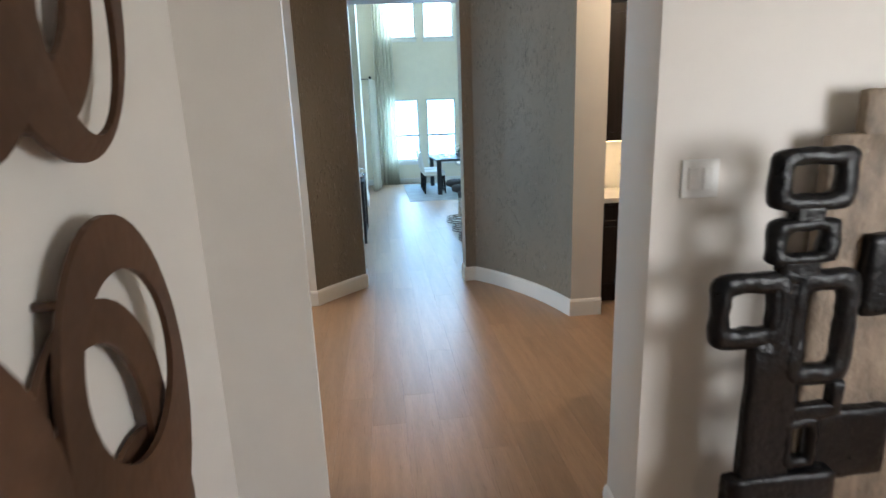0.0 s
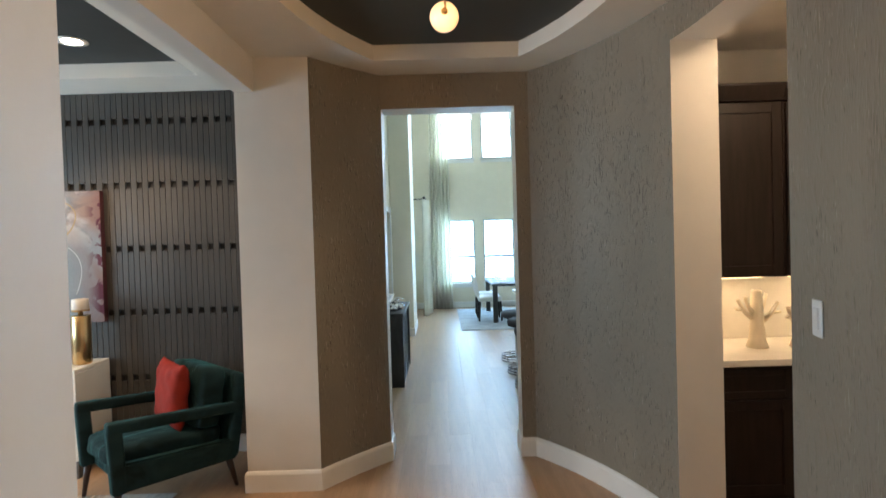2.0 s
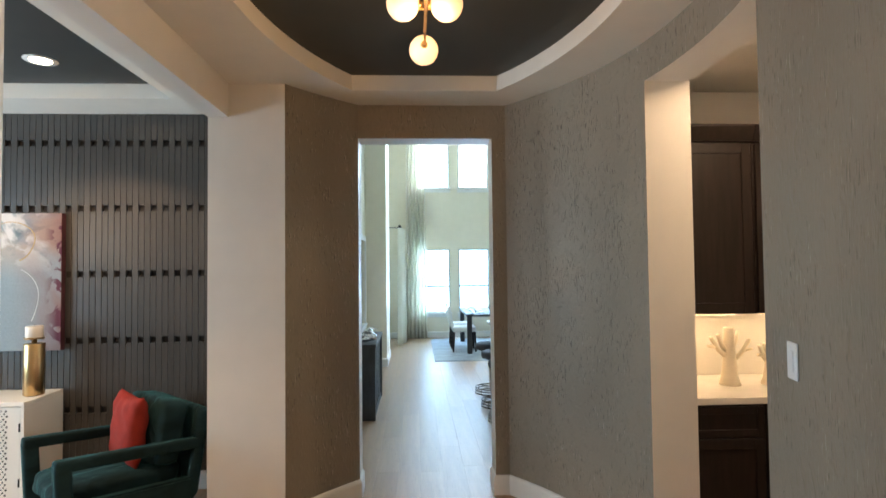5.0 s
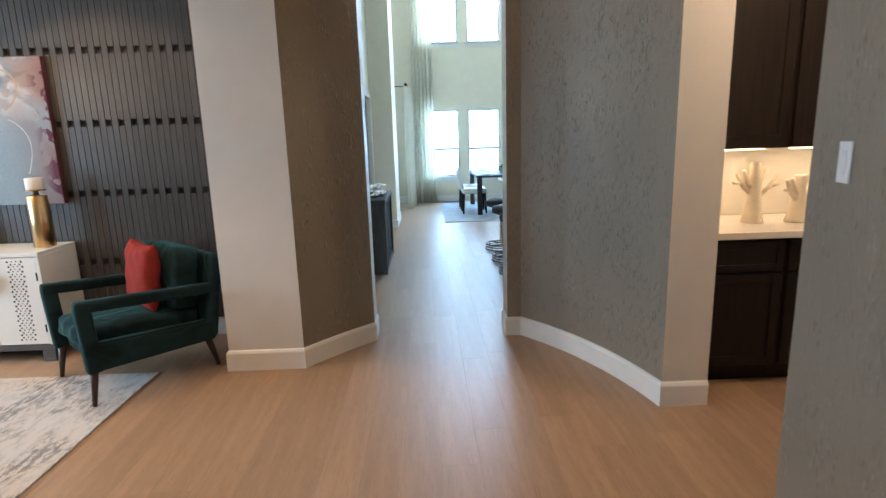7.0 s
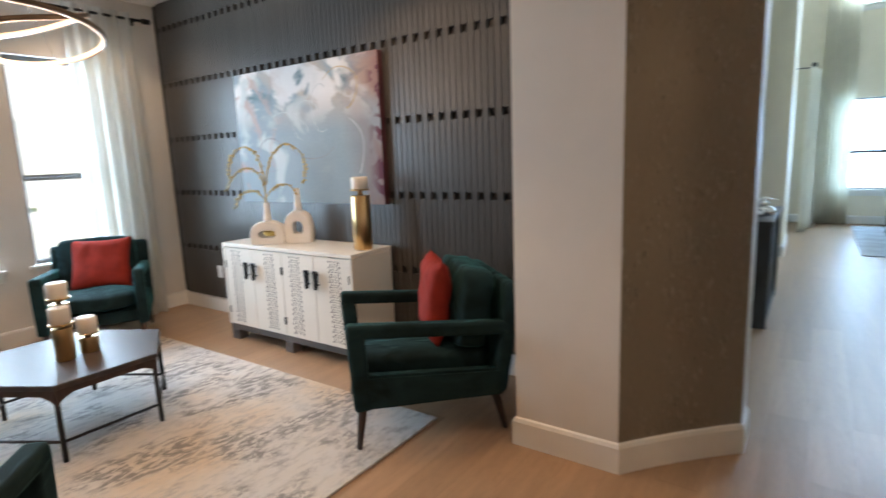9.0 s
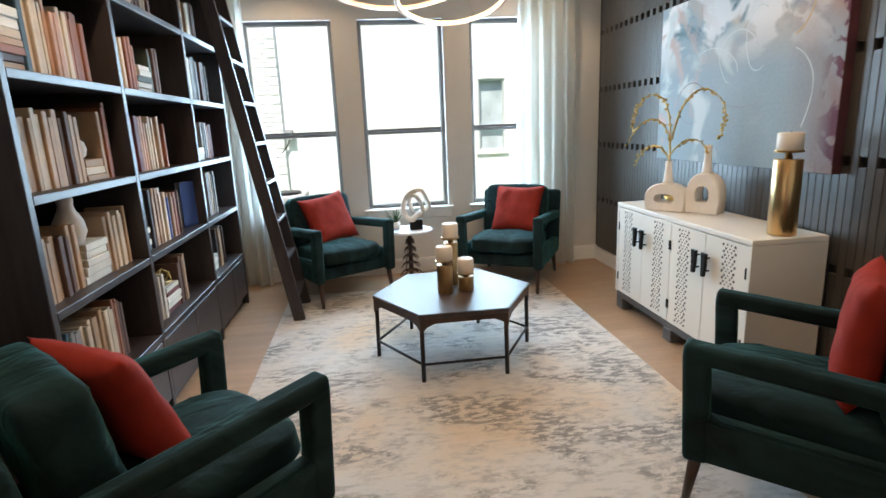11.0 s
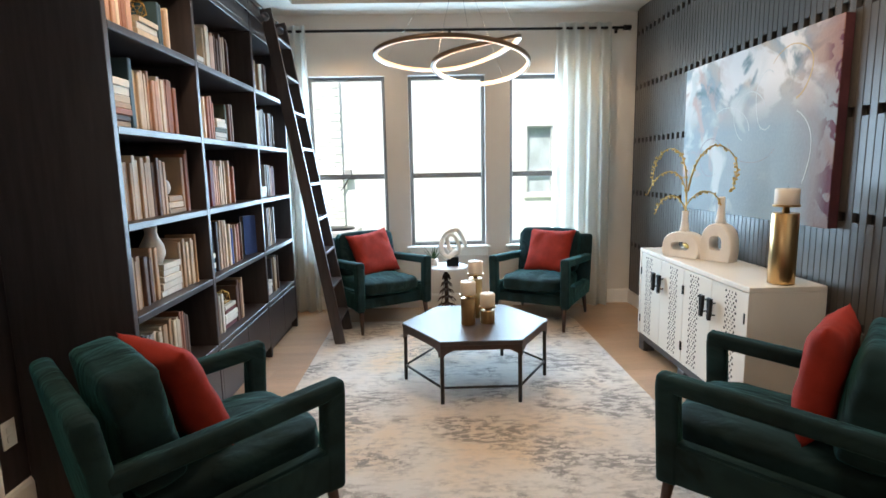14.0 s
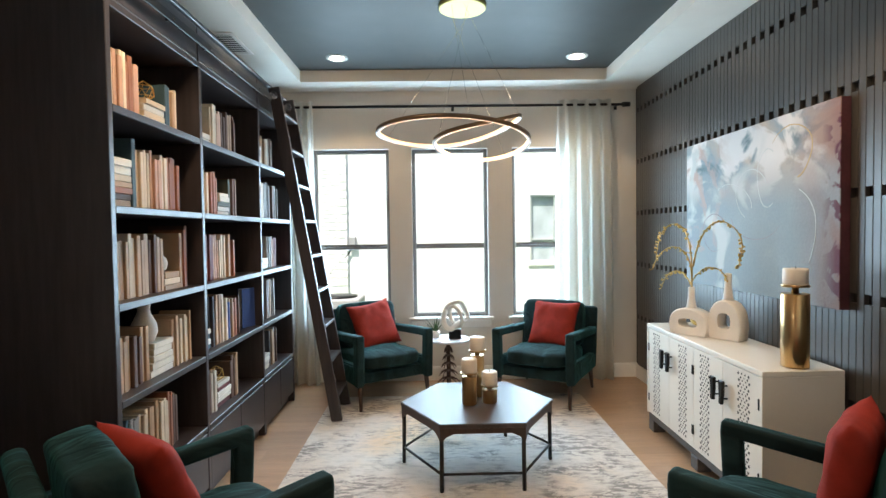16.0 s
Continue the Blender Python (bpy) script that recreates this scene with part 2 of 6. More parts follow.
def thing(name, label, category, m, group=""):
    ob = new(name)
    ob.empty_display_size = 0.1
    ob.matrix_basis = m
    return tagged(ob, label, category, group)


def structure(name, bm, material, label="", category=""):
    return tagged(part(name, bm, material), label, category or name.split("_")[0], kind="structure")


def boxes(name, material, dims, parent=None, label="", bevel=0.0):
    bm = bmesh.new()
    for d in dims:
        box(bm, *d, bevel=bevel)
    return part(name, bm, material, parent, label)


# ---- plan ----
CEIL, TRAY, HEAD = 2.88, 2.985, 2.66
MIDX, MIDY = 0.508, 3.95
WEST, NORTH, SOUTH = -5.04, 5.90, 2.09
DOOR_L, DOOR_R, DOOR_Y, DOOR_B, DOOR_H = 0.016, 1.01, 5.62, 5.82, 2.63
SLICES = 22


def arc(sign, y0, y1, waist, ends, half, steps=SLICES):
    """Points of the oval room's side: it bulges to waist from the middle, and comes in to ends at half its length."""
    sag = waist - ends
    r = (half * half + sag * sag) / (2 * sag)
    out = []
    for k in range(steps + 1):
        y = y0 + (y1 - y0) * k / steps
        out.append((MIDX + sign * (math.sqrt(r * r - (y - MIDY) ** 2) - r + waist), y))
    return out


def side(sign, y0, y1, steps=SLICES):
    return arc(sign, y0, y1, 1.222, 0.605, 1.67, steps)


def block(name, sign, arc_pts, rest, label):
    """A solid piece of wall with wallpaper on its curved side and paint on the rest."""
    pts = arc_pts + rest
    mis = [0] * (len(arc_pts) - 1) + [1] * (len(rest) + 1)
    bm = bmesh.new()
    prism(bm, pts, 0, CEIL + 0.12, mis, 1)
    return structure(name, bm, [PAPER, PAINT], label, "wall")


block("wall_oval_northeast", 1, [(DOOR_R, DOOR_Y)] + side(1, DOOR_Y, 4.46), [(1.93, 4.46), (1.93, 5.40), (1.93, DOOR_B), (DOOR_R, DOOR_B)], "curved foyer wall in grey-brown bark wallpaper")
block("wall_oval_southeast", 1, arc(1, 3.46, 2.28, 1.188, 0.60, 1.67), [(1.93, 2.28), (1.93, 3.46)], "curved foyer wall in grey-brown bark wallpaper")
PILLAR = [(x + (DOOR_L - MIDX + 0.605) * (y - 5.165) / (DOOR_Y - 5.165), y) for x, y in side(-1, DOOR_Y, 5.165)]
block("wall_oval_northwest", -1, PILLAR, [(-0.90, 5.165), (-0.90, 6.05), (DOOR_L, 6.05 - 0.23)], "pillar wall, bark wallpaper towards the foyer, cream paint beside")
block("wall_oval_southwest", -1, side(-1, 2.735, 2.28), [(-0.90, 2.28), (-0.90, 2.735)], "pillar wall, bark wallpaper and cream paint")
# lintels over the openings
bm = bmesh.new()
box(bm, DOOR_L, DOOR_R, DOOR_Y, DOOR_B, DOOR_H, CEIL + 0.12)
bm.faces.ensure_lookup_table()
for f in bm.faces:
    f.material_index = 0 if f.calc_center_median().y < DOOR_Y + 0.001 else 1
structure("wall_door_head", bm, [PAPER, PAINT], "wallpapered head over the cased opening", "wall")
bm = bmesh.new()
prism(bm, [(x - 0.034 * (4.46 - y), y) for x, y in side(1, 4.46, 3.46, steps=12)] + [(1.93, 3.46), (1.93, 4.46)], HEAD + 0.01, CEIL + 0.12, [0] * 12 + [1] * 3, 1)
structure("wall_pantry_head", bm, [PAPER, PAINT], "wallpapered head over the pantry opening", "wall")
structure("wall_study_head", (lambda b: (box(b, -0.90, -0.77, 2.735, 5.165, HEAD, CEIL + 0.12), b)[1])(bmesh.new()), PAINT, "cream painted beam over the study opening", "wall")

# entry room round the start of the walk
bm = bmesh.new()
prism(bm, [(-0.42, 2.0), (0.0, 2.0), (-0.038, 2.28), (-0.42, 2.28)], 0, CEIL)
prism(bm, [(0.0, 2.0), (1.03, 2.0), (1.055, 2.28), (-0.038, 2.28)], HEAD + 0.05, CEIL)
prism(bm, [(1.03, 2.0), (3.1, 2.0), (3.1, 2.28), (1.055, 2.28)], 0, CEIL)
structure("wall_entry_north", bm, PAINT, "cream painted partition with a wide opening", "wall")
structure("wall_entry_west", (lambda b: (box(b, -0.42, -0.276, -2.6, 2.0, 0, CEIL), b)[1])(bmesh.new()), PAINT, "cream painted entry wall", "wall")
bm = bmesh.new()
box(bm, 3.0, 3.14, -2.6, -0.6, 0, CEIL), box(bm, 3.0, 3.14, 0.4, 2.0, 0, CEIL)
box(bm, 3.0, 3.14, -0.6, 0.4, 0, 0.85), box(bm, 3.0, 3.14, -0.6, 0.4, 2.05, CEIL)
structure("wall_entry_east", bm, PAINT, "cream painted entry wall with a window", "wall")
structure("wall_entry_south", (lambda b: (box(b, -0.42, 3.14, -2.74, -2.6, 0, CEIL), b)[1])(bmesh.new()), PAINT, "cream painted entry wall", "wall")
structure("ceiling_entry", (lambda b: (box(b, -0.42, 3.14, -2.74, 2.28, CEIL, CEIL + 0.1), b)[1])(bmesh.new()), CEILING, "plain white ceiling", "ceiling")

# foyer ceiling with its oval tray
bm = bmesh.new()
tray = arc(1, 5.285, 2.615, 0.882, 0.492, 1.335) + arc(-1, 2.615, 5.285, 0.882, 0.492, 1.335)
outer = [(1.95, 5.9), (1.95, 2.0), (-0.90, 2.0), (-0.90, 5.9)]
n = len(tray)
low = [bm.verts.new((x, y, CEIL)) for x, y in tray]
out = [bm.verts.new((x, y, CEIL)) for x, y in outer]
h = n // 2
bm.faces.new([out[0]] + low[:h] + [out[1]])
bm.faces.new([out[2]] + low[h:] + [out[3]])
bm.faces.new([out[1], low[h - 1], low[h], out[2]])
bm.faces.new([out[3], low[-1], low[0], out[0]])
top = [bm.verts.new((x + (0.006 if x > MIDX else -0.006), y, TRAY)) for x, y in tray]
for k in range(n):
    bm.faces.new((low[k], low[(k + 1) % n], top[(k + 1) % n], top[k]))
f = bm.faces.new(top)
f.material_index = 1
structure("ceiling_foyer", bm, [CEILING, DARKCEIL], "white ceiling with a charcoal oval tray", "ceiling")

# study shell
WIN = [(2.67, 3.43), (3.655, 4.41), (4.656, 5.42)]
W0, W1, RAILZ = 0.635, 2.315, 1.345
bm = bmesh.new()
ys = [SOUTH - 0.15] + [v for p in WIN for v in p] + [NORTH + 0.12]
for a, b in zip(ys[::2], ys[1::2]):
    box(bm, WEST - 0.16, WEST, a, b, 0, CEIL)
for a, b in WIN:
    box(bm, WEST - 0.16, WEST, a, b, 0, W0), box(bm, WEST - 0.16, WEST, a, b, W1, CEIL)
structure("wall_study_west", bm, PAINT, "cream painted wall with three tall windows", "wall")
structure("wall_study_south", (lambda b: (box(b, WEST, -0.90, SOUTH - 0.15, SOUTH, 0, CEIL), b)[1])(bmesh.new()), ESPRESSO, "dark espresso wall behind the bookcase", "wall")
structure("wall_study_east", (lambda b: (box(b, -0.90, -0.77, SOUTH - 0.15, 2.28, 0, CEIL), b)[1])(bmesh.new()), PAINT, "short cream wall beside the opening", "wall")
bm = bmesh.new()
TX0, TX1, TY0, TY1 = -4.68, -1.28, 2.66, 5.49
for d in ((WEST - 0.16, TX0, SOUTH - 0.15, 6.05), (TX1, -0.90, SOUTH - 0.15, 6.05), (TX0, TX1, SOUTH - 0.15, TY0), (TX0, TX1, TY1, 6.05)):
    box(bm, *d, CEIL, CEIL + 0.02)
for d in ((TX0 - 0.02, TX0, TY0, TY1), (TX1, TX1 + 0.02, TY0, TY1), (TX0, TX1, TY0 - 0.02, TY0), (TX0, TX1, TY1, TY1 + 0.02)):
    box(bm, *d, CEIL + 0.02, TRAY)
box(bm, TX0 - 0.02, TX1 + 0.02, TY0 - 0.02, TY1 + 0.02, TRAY, TRAY + 0.02, mi=1)
structure("ceiling_study", bm, [CEILING, DARKCEIL], "white ceiling with a charcoal rectangular tray", "ceiling")
bm = bmesh.new()
box(bm, WEST - 0.16, -0.90, NORTH, 6.05, 0, CEIL)
WALL_SLAT = structure("wall_study_north", bm, SLATBACK, "accent wall of staggered charcoal wooden slats", "wall")

# great room beyond the cased opening
GW, GF, GH, GE = -0.42, 14.35, 5.6, 4.4
bm = bmesh.new()
box(bm, GW - 0.15, GW, DOOR_B, 9.75, 0, GH), box(bm, GW - 0.15, GW, 10.62, 10.78, 0, GH)
box(bm, GW - 0.15, GW, 9.75, 10.62, 0, 0.75), box(bm, GW - 0.15, GW, 9.75, 10.62, 2.1, GH)
box(bm, GW - 0.15, -0.07, 10.78, 11.85, 0, GH)
structure("wall_great_west", bm, CREAM, "tall cream wall with a jog and a window", "wall")
structure("wall_great_northwest", (lambda b: (box(b, -0.60, -0.45, 11.85, GF + 0.15, 0, GH), b)[1])(bmesh.new()), CREAM, "cream wall of the recess beside the dining end", "wall")
structure("wall_great_south", (lambda b: (box(b, 1.93, GE, DOOR_B - 0.15, DOOR_B, 0, GH), box(b, GW - 0.15, 1.93, DOOR_B + 0.001, DOOR_B + 0.06, CEIL, GH), b)[2])(bmesh.new()), CREAM, "cream wall", "wall")
structure("wall_great_east", (lambda b: (box(b, GE, GE + 0.15, DOOR_B - 0.15, GF, 0, GH), b)[1])(bmesh.new()), CREAM, "cream wall", "wall")
structure("ceiling_great", (lambda b: (box(b, GW - 0.2, GE + 0.15, DOOR_B - 0.15, GF + 0.15, GH, GH + 0.1), b)[1])(bmesh.new()), CEILING, "high white ceiling", "ceiling")
GWIN = [(0.45, 1.235), (1.44, 2.165), (2.37, 3.10)]
GZ = [(0.58, 2.075), (3.525, 4.72)]
bm = bmesh.new()
xs = [GW - 0.15] + [v for p in GWIN for v in p] + [GE]
for a, b in zip(xs[::2], xs[1::2]):
    box(bm, a, b, GF, GF + 0.15, 0, GH)
for a, b in GWIN:
    for z0, z1 in ((0, GZ[0][0]), (GZ[0][1], GZ[1][0]), (GZ[1][1], GH)):
        box(bm, a, b, GF, GF + 0.15, z0, z1)
structure("wall_great_north", bm, CREAM, "tall cream wall with two rows of windows", "wall")

# pantry
structure("wall_pantry_north", (lambda b: (box(b, 1.93, 4.4, 5.28, 5.40, 0, CEIL), b)[1])(bmesh.new()), PAINT, "cream pantry wall", "wall")
structure("wall_pantry_south", (lambda b: (box(b, 1.93, 4.4, 3.30, 3.42, 0, CEIL), b)[1])(bmesh.new()), PAINT, "cream pantry wall", "wall")
structure("wall_pantry_east", (lambda b: (box(b, 4.4, 4.5, 3.30, 5.40, 0, CEIL), b)[1])(bmesh.new()), PAINT, "cream pantry wall", "wall")
structure("ceiling_pantry", (lambda b: (box(b, 1.95, 4.5, 3.30, 5.40, CEIL, CEIL + 0.1), b)[1])(bmesh.new()), CEILING, "white ceiling", "ceiling")

# baseboards
BB = 0.14


def baseboard(line, label="white painted baseboard", t=0.016):
    """A skirting along a line of plan points, standing off its right side."""
    bm = bmesh.new()
    P = [Vector((x, y)) for x, y in line]
    offs = []
    for i, p in enumerate(P):
        ds = [(P[j + 1] - P[j]).normalized() for j in (i - 1, i) if 0 <= j < len(P) - 1]
        ns = [Vector((d.y, -d.x)) for d in ds]
        nrm = sum(ns, Vector((0, 0))).normalized()
        offs.append(nrm / max(0.4, nrm.dot(ns[0])))
    prof = [(0.0, 0.0), (t, 0.0), (t, BB - 0.022), (t * 0.55, BB - 0.006), (0.0, BB)]
    rings = [[bm.verts.new((*(p + o * a), z)) for a, z in prof] for p, o in zip(P, offs)]
    for a, b in zip(rings, rings[1:]):
        for k in range(4):
            bm.faces.new((a[k], b[k], b[k + 1], a[k + 1]))
    for r in (rings[0], rings[-1]):
        bm.faces.new(r)
    return structure("baseboard", bm, TRIM, label, "baseboard")


baseboard([(DOOR_R, DOOR_B), (DOOR_R, DOOR_Y)] + side(1, DOOR_Y, 4.46) + [(1.93, 4.46)])
baseboard([(-0.90, NORTH), (-0.90, 5.165)] + list(reversed(PILLAR)) + [(DOOR_L, DOOR_B)])
baseboard([(1.93, 3.46)] + arc(1, 3.46, 2.28, 1.188, 0.60, 1.67))
baseboard(list(reversed(side(-1, 2.735, 2.28))) + [(-0.90, 2.735), (-0.90, SOUTH)])
baseboard([(-1.86, SOUTH), (-0.90, SOUTH)][::-1])
baseboard([(WEST, SOUTH + 0.35), (WEST, NORTH), (-0.90, NORTH)])
baseboard([(-0.276, -2.6), (-0.276, 2.0), (0.0, 2.0), (-0.038, 2.28)])
baseboard([(1.055, 2.28), (1.03, 2.0), (3.0, 2.0)])
baseboard([(GW, DOOR_B), (GW, 10.78), (-0.07, 10.78), (-0.07, 11.85), (-0.45, 11.85), (-0.45, GF), (GE, GF)])

# floor: planks are laid at the end of the file
FLOOR = structure("floor", (lambda b: ([box(b, *d, -0.12, -0.012) for d in ((-5.2, 4.5, 2.0, 6.05), (-0.42, 3.12, -2.75, 2.0), (-1.3, 4.6, 6.05, 14.5))], b)[1])(bmesh.new()), SUBFLOOR, "light brown oak plank floor", "floor")
structure("ground", (lambda b: (bmesh.ops.create_grid(b, x_segments=8, y_segments=8, size=400, matrix=Matrix.Translation((0, 0, -0.3))), b)[1])(bmesh.new()), LAWN, "mown lawn round the house", "lawn")
# ---- more materials ----
def fabric(name, base, thin=0.5, clear=0.0):
    """Thin cloth: thin is the share of light that it scatters through, clear the share that goes straight through its weave."""
    m = mat(name, base, 0.9, var=0.05, bump=0.15, bscale=300)
    n, l = m.node_tree.nodes, m.node_tree.links
    b, o = n["Principled BSDF"], n["Material Output"]
    tr, mx = n.new("ShaderNodeBsdfTranslucent"), n.new("ShaderNodeMixShader")
    tr.inputs[0].default_value = (*base, 1)
    mx.inputs[0].default_value = thin
    l.new(b.outputs[0], mx.inputs[1])
    l.new(tr.outputs[0], mx.inputs[2])
    l.new(mx.outputs[0], o.inputs[0])
    if clear:
        through_weave, both = n.new("ShaderNodeBsdfTransparent"), n.new("ShaderNodeMixShader")
        both.inputs[0].default_value = clear
        l.new(mx.outputs[0], both.inputs[1])
        l.new(through_weave.outputs[0], both.inputs[2])
        l.new(both.outputs[0], o.inputs[0])
    return m


SHEER = fabric("sheer_linen", (0.86, 0.86, 0.83), 0.72, 0.28)
DRAPE = fabric("pale_cream_drape", (0.90, 0.87, 0.77), 0.45)
VELVET = mat("green_velvet", (0.0090, 0.0245, 0.0270), 0.85, var=0.35, scale=9, bump=0.12, bscale=260, sheen=0.22)
VELVET.node_tree.nodes["Principled BSDF"].inputs["Specular IOR Level"].default_value = 0.18
dashed(VELVET, 3.2, (1.0, 2.2, 1.6), 0.42, 0.62, (0.0118, 0.0330, 0.0360), 0.010)
VELVET.node_tree.nodes["Principled BSDF"].inputs["Sheen Tint"].default_value = (0.10, 0.60, 0.58, 1)
RED = mat("rust_red_fabric", (0.31, 0.030, 0.019), 0.85, var=0.14, scale=14, bump=0.25, bscale=320)
RED.node_tree.nodes["Principled BSDF"].inputs["Specular IOR Level"].default_value = 0.2
WALNUT = mat("dark_walnut", (0.055, 0.024, 0.015), 0.35, var=0.3, scale=4, bump=0.05, bscale=40, stretch=(10, 10, 1))
TABLETOP = mat("dark_table_wood", (0.070, 0.050, 0.043), 0.42, var=0.3, scale=3, bump=0.02, bscale=30, stretch=(1, 9, 1))
GOLD = mat("brushed_gold", (0.60, 0.40, 0.19), 0.30, metal=1.0, var=0.10, scale=3, bump=0.05, bscale=40, stretch=(14, 14, 0.6))
GOLDLEAF = mat("gold_leaf", (0.66, 0.42, 0.13), 0.35, metal=0.9, var=0.2, scale=30, bump=0.2, bscale=90)
WAX = mat("ivory_wax", (0.78, 0.70, 0.60), 0.5, var=0.05, bump=0.03)
WHITEWOOD = mat("white_lacquer", (0.76, 0.72, 0.65), 0.35, var=0.03, scale=3, bump=0.02)
GREYWOOD = mat("grey_stained_wood", (0.10, 0.095, 0.095), 0.5, var=0.25, scale=4, bump=0.1, stretch=(1, 8, 8))
MATTE = mat("chalk_white_ceramic", (0.78, 0.73, 0.67), 0.75, var=0.05, scale=12, bump=0.15, bscale=120)
MARBLE = dashed(mat("white_marble", (0.74, 0.75, 0.77), 0.2, var=0.05, scale=4), 4, (1, 3, 1), 0.58, 0.66, (0.45, 0.47, 0.5), 0)
PAGES = mat("book_pages", (0.62, 0.52, 0.38), 0.85, var=0.15, scale=20, bump=0.2, bscale=80, stretch=(1, 1, 20))
# near-black painted for the shade in holes and gaps; also colours the wick
DARKHOLE = mat("dark_cutout", (0.02, 0.017, 0.015), 0.7, var=0.1)
CHROME = mat("chrome", (0.75, 0.75, 0.76), 0.12, metal=1.0, var=0.03, bump=0)
LEAF = mat("plant_leaf", (0.05, 0.13, 0.04), 0.5, var=0.3, scale=20)
BLACKWOOD = mat("black_carved_wood", (0.004, 0.004, 0.005), 0.30, var=0.2, scale=8, bump=0.45, bscale=46)
BLACKWOOD.node_tree.nodes["Principled BSDF"].inputs["Specular IOR Level"].default_value = 0.24
RAWWOOD = mat("weathered_carved_wood", (0.30, 0.23, 0.165), 0.6, var=0.35, scale=7, bump=0.8, bscale=34, stretch=(2, 2, 1))
COPPER = mat("aged_bronze_metal", (0.125, 0.064, 0.036), 0.45, metal=0.35, var=0.3, scale=3, bump=0.08, bscale=30)
CORAL = mat("cream_ceramic", (0.80, 0.70, 0.54), 0.4, var=0.04)
GLOBE = mat("lit_opal_glass", (0.9, 0.8, 0.65), 0.3, var=0.0, bump=0, emit=(1.0, 0.57, 0.25, 0.46))
RINGBRONZE = mat("satin_ring_bronze", (0.17, 0.11, 0.065), 0.4, metal=0.6, var=0.1, bump=0.02)
RINGLIGHT = mat("lit_diffuser", (0.9, 0.85, 0.75), 0.4, var=0.0, bump=0, emit=(1.0, 0.54, 0.25, 0.66))
CANLIGHT = mat("lit_can_lens", (0.9, 0.85, 0.8), 0.4, var=0.0, bump=0, emit=(1.0, 0.80, 0.58, 14.0))
STRIP = mat("lit_strip", (0.9, 0.85, 0.7), 0.4, var=0.0, bump=0, emit=(1.0, 0.74, 0.40, 3.5))
PLUM = mat("plum_canvas_edge", (0.09, 0.022, 0.028), 0.6, var=0.25, scale=8, bump=0.2)
GREYFAB = mat("grey_upholstery", (0.35, 0.34, 0.34), 0.8, var=0.1, bump=0.2, bscale=200)
BRICK = mat("pale_brick", (0.72, 0.70, 0.68), 0.85, var=0.08, scale=8, bump=0.2, rand=0.09)
PALERUG = mat("pale_blue_grey_rug", (0.45, 0.48, 0.50), 0.95, var=0.15, scale=5, bump=0.3, bscale=200)


def rug_mat():
    """Cream rug: lamp glow and daylight painted as broad tan and blue-grey clouds, woven flecks, broken slate motifs in
    patches.
    """
    m = mat("distressed_rug", (0.74, 0.69, 0.625), 0.95, var=0.07, scale=5.0, bump=0.5, bscale=300, second=(0.68, 0.665, 0.65), sharp=0.5)
    n, l = m.node_tree.nodes, m.node_tree.links
    b = n["Principled BSDF"]
    tc = n.new("ShaderNodeTexCoord")

    def noise(size, stretch, low, high, detail=4, rough=0.6, shift=0.0):
        mp, t, r = n.new("ShaderNodeMapping"), n.new("ShaderNodeTexNoise"), n.new("ShaderNodeMapRange")
        mp.inputs["Scale"].default_value, mp.inputs["Location"].default_value = stretch, (shift, shift * 0.7, 0)
        t.inputs["Scale"].default_value, t.inputs["Detail"].default_value, t.inputs["Roughness"].default_value = size, detail, rough
        r.inputs["From Min"].default_value, r.inputs["From Max"].default_value = low, high
        l.new(tc.outputs["Object"], mp.inputs[0])
        l.new(mp.outputs[0], t.inputs["Vector"])
        l.new(t.outputs["Fac"], r.inputs[0])
        return r.outputs[0]

    def times(a, c):
        x = n.new("ShaderNodeMath")
        x.operation = "MULTIPLY"
        l.new(a, x.inputs[0])
        if isinstance(c, float):
            x.inputs[1].default_value = c
        else:
            l.new(c, x.inputs[1])
        return x.outputs[0]

    def lay(fac, tone):
        mix = n.new("ShaderNodeMix")
        mix.data_type = "RGBA"
        mix.inputs[7].default_value = (*tone, 1)
        l.new(b.inputs["Base Color"].links[0].from_socket, mix.inputs[6])
        l.new(fac, mix.inputs[0])
        l.new(mix.outputs[2], b.inputs["Base Color"])

    # warm ceiling light and blue window light, put into the colour as clouds
    lay(times(noise(0.9, (1, 1.2, 1), 0.46, 0.68, 3, 0.5, 3.1), 0.85), (0.70, 0.50, 0.31))
    lay(times(noise(1.0, (1, 1.1, 1), 0.48, 0.66, 3, 0.5, 11.7), 0.5), (0.50, 0.55, 0.60))
    lay(times(noise(17.0, (1.7, 0.55, 1), 0.50, 0.60, 6, 0.7, 1.0), 0.5), (0.43, 0.41, 0.40))
    patch = noise(2.4, (1.2, 0.8, 1), 0.47, 0.57, 5, 0.65, 5.3)
    lay(times(times(patch, noise(21.0, (1.8, 0.66, 1), 0.485, 0.512, 8, 0.74, 2.0)), 0.78), (0.17, 0.165, 0.165))
    lay(times(noise(45.0, (1.8, 0.5, 1), 0.55, 0.70, 3, 0.6, 8.0), 0.30), (0.76, 0.73, 0.69))
    return m


RUG = rug_mat()


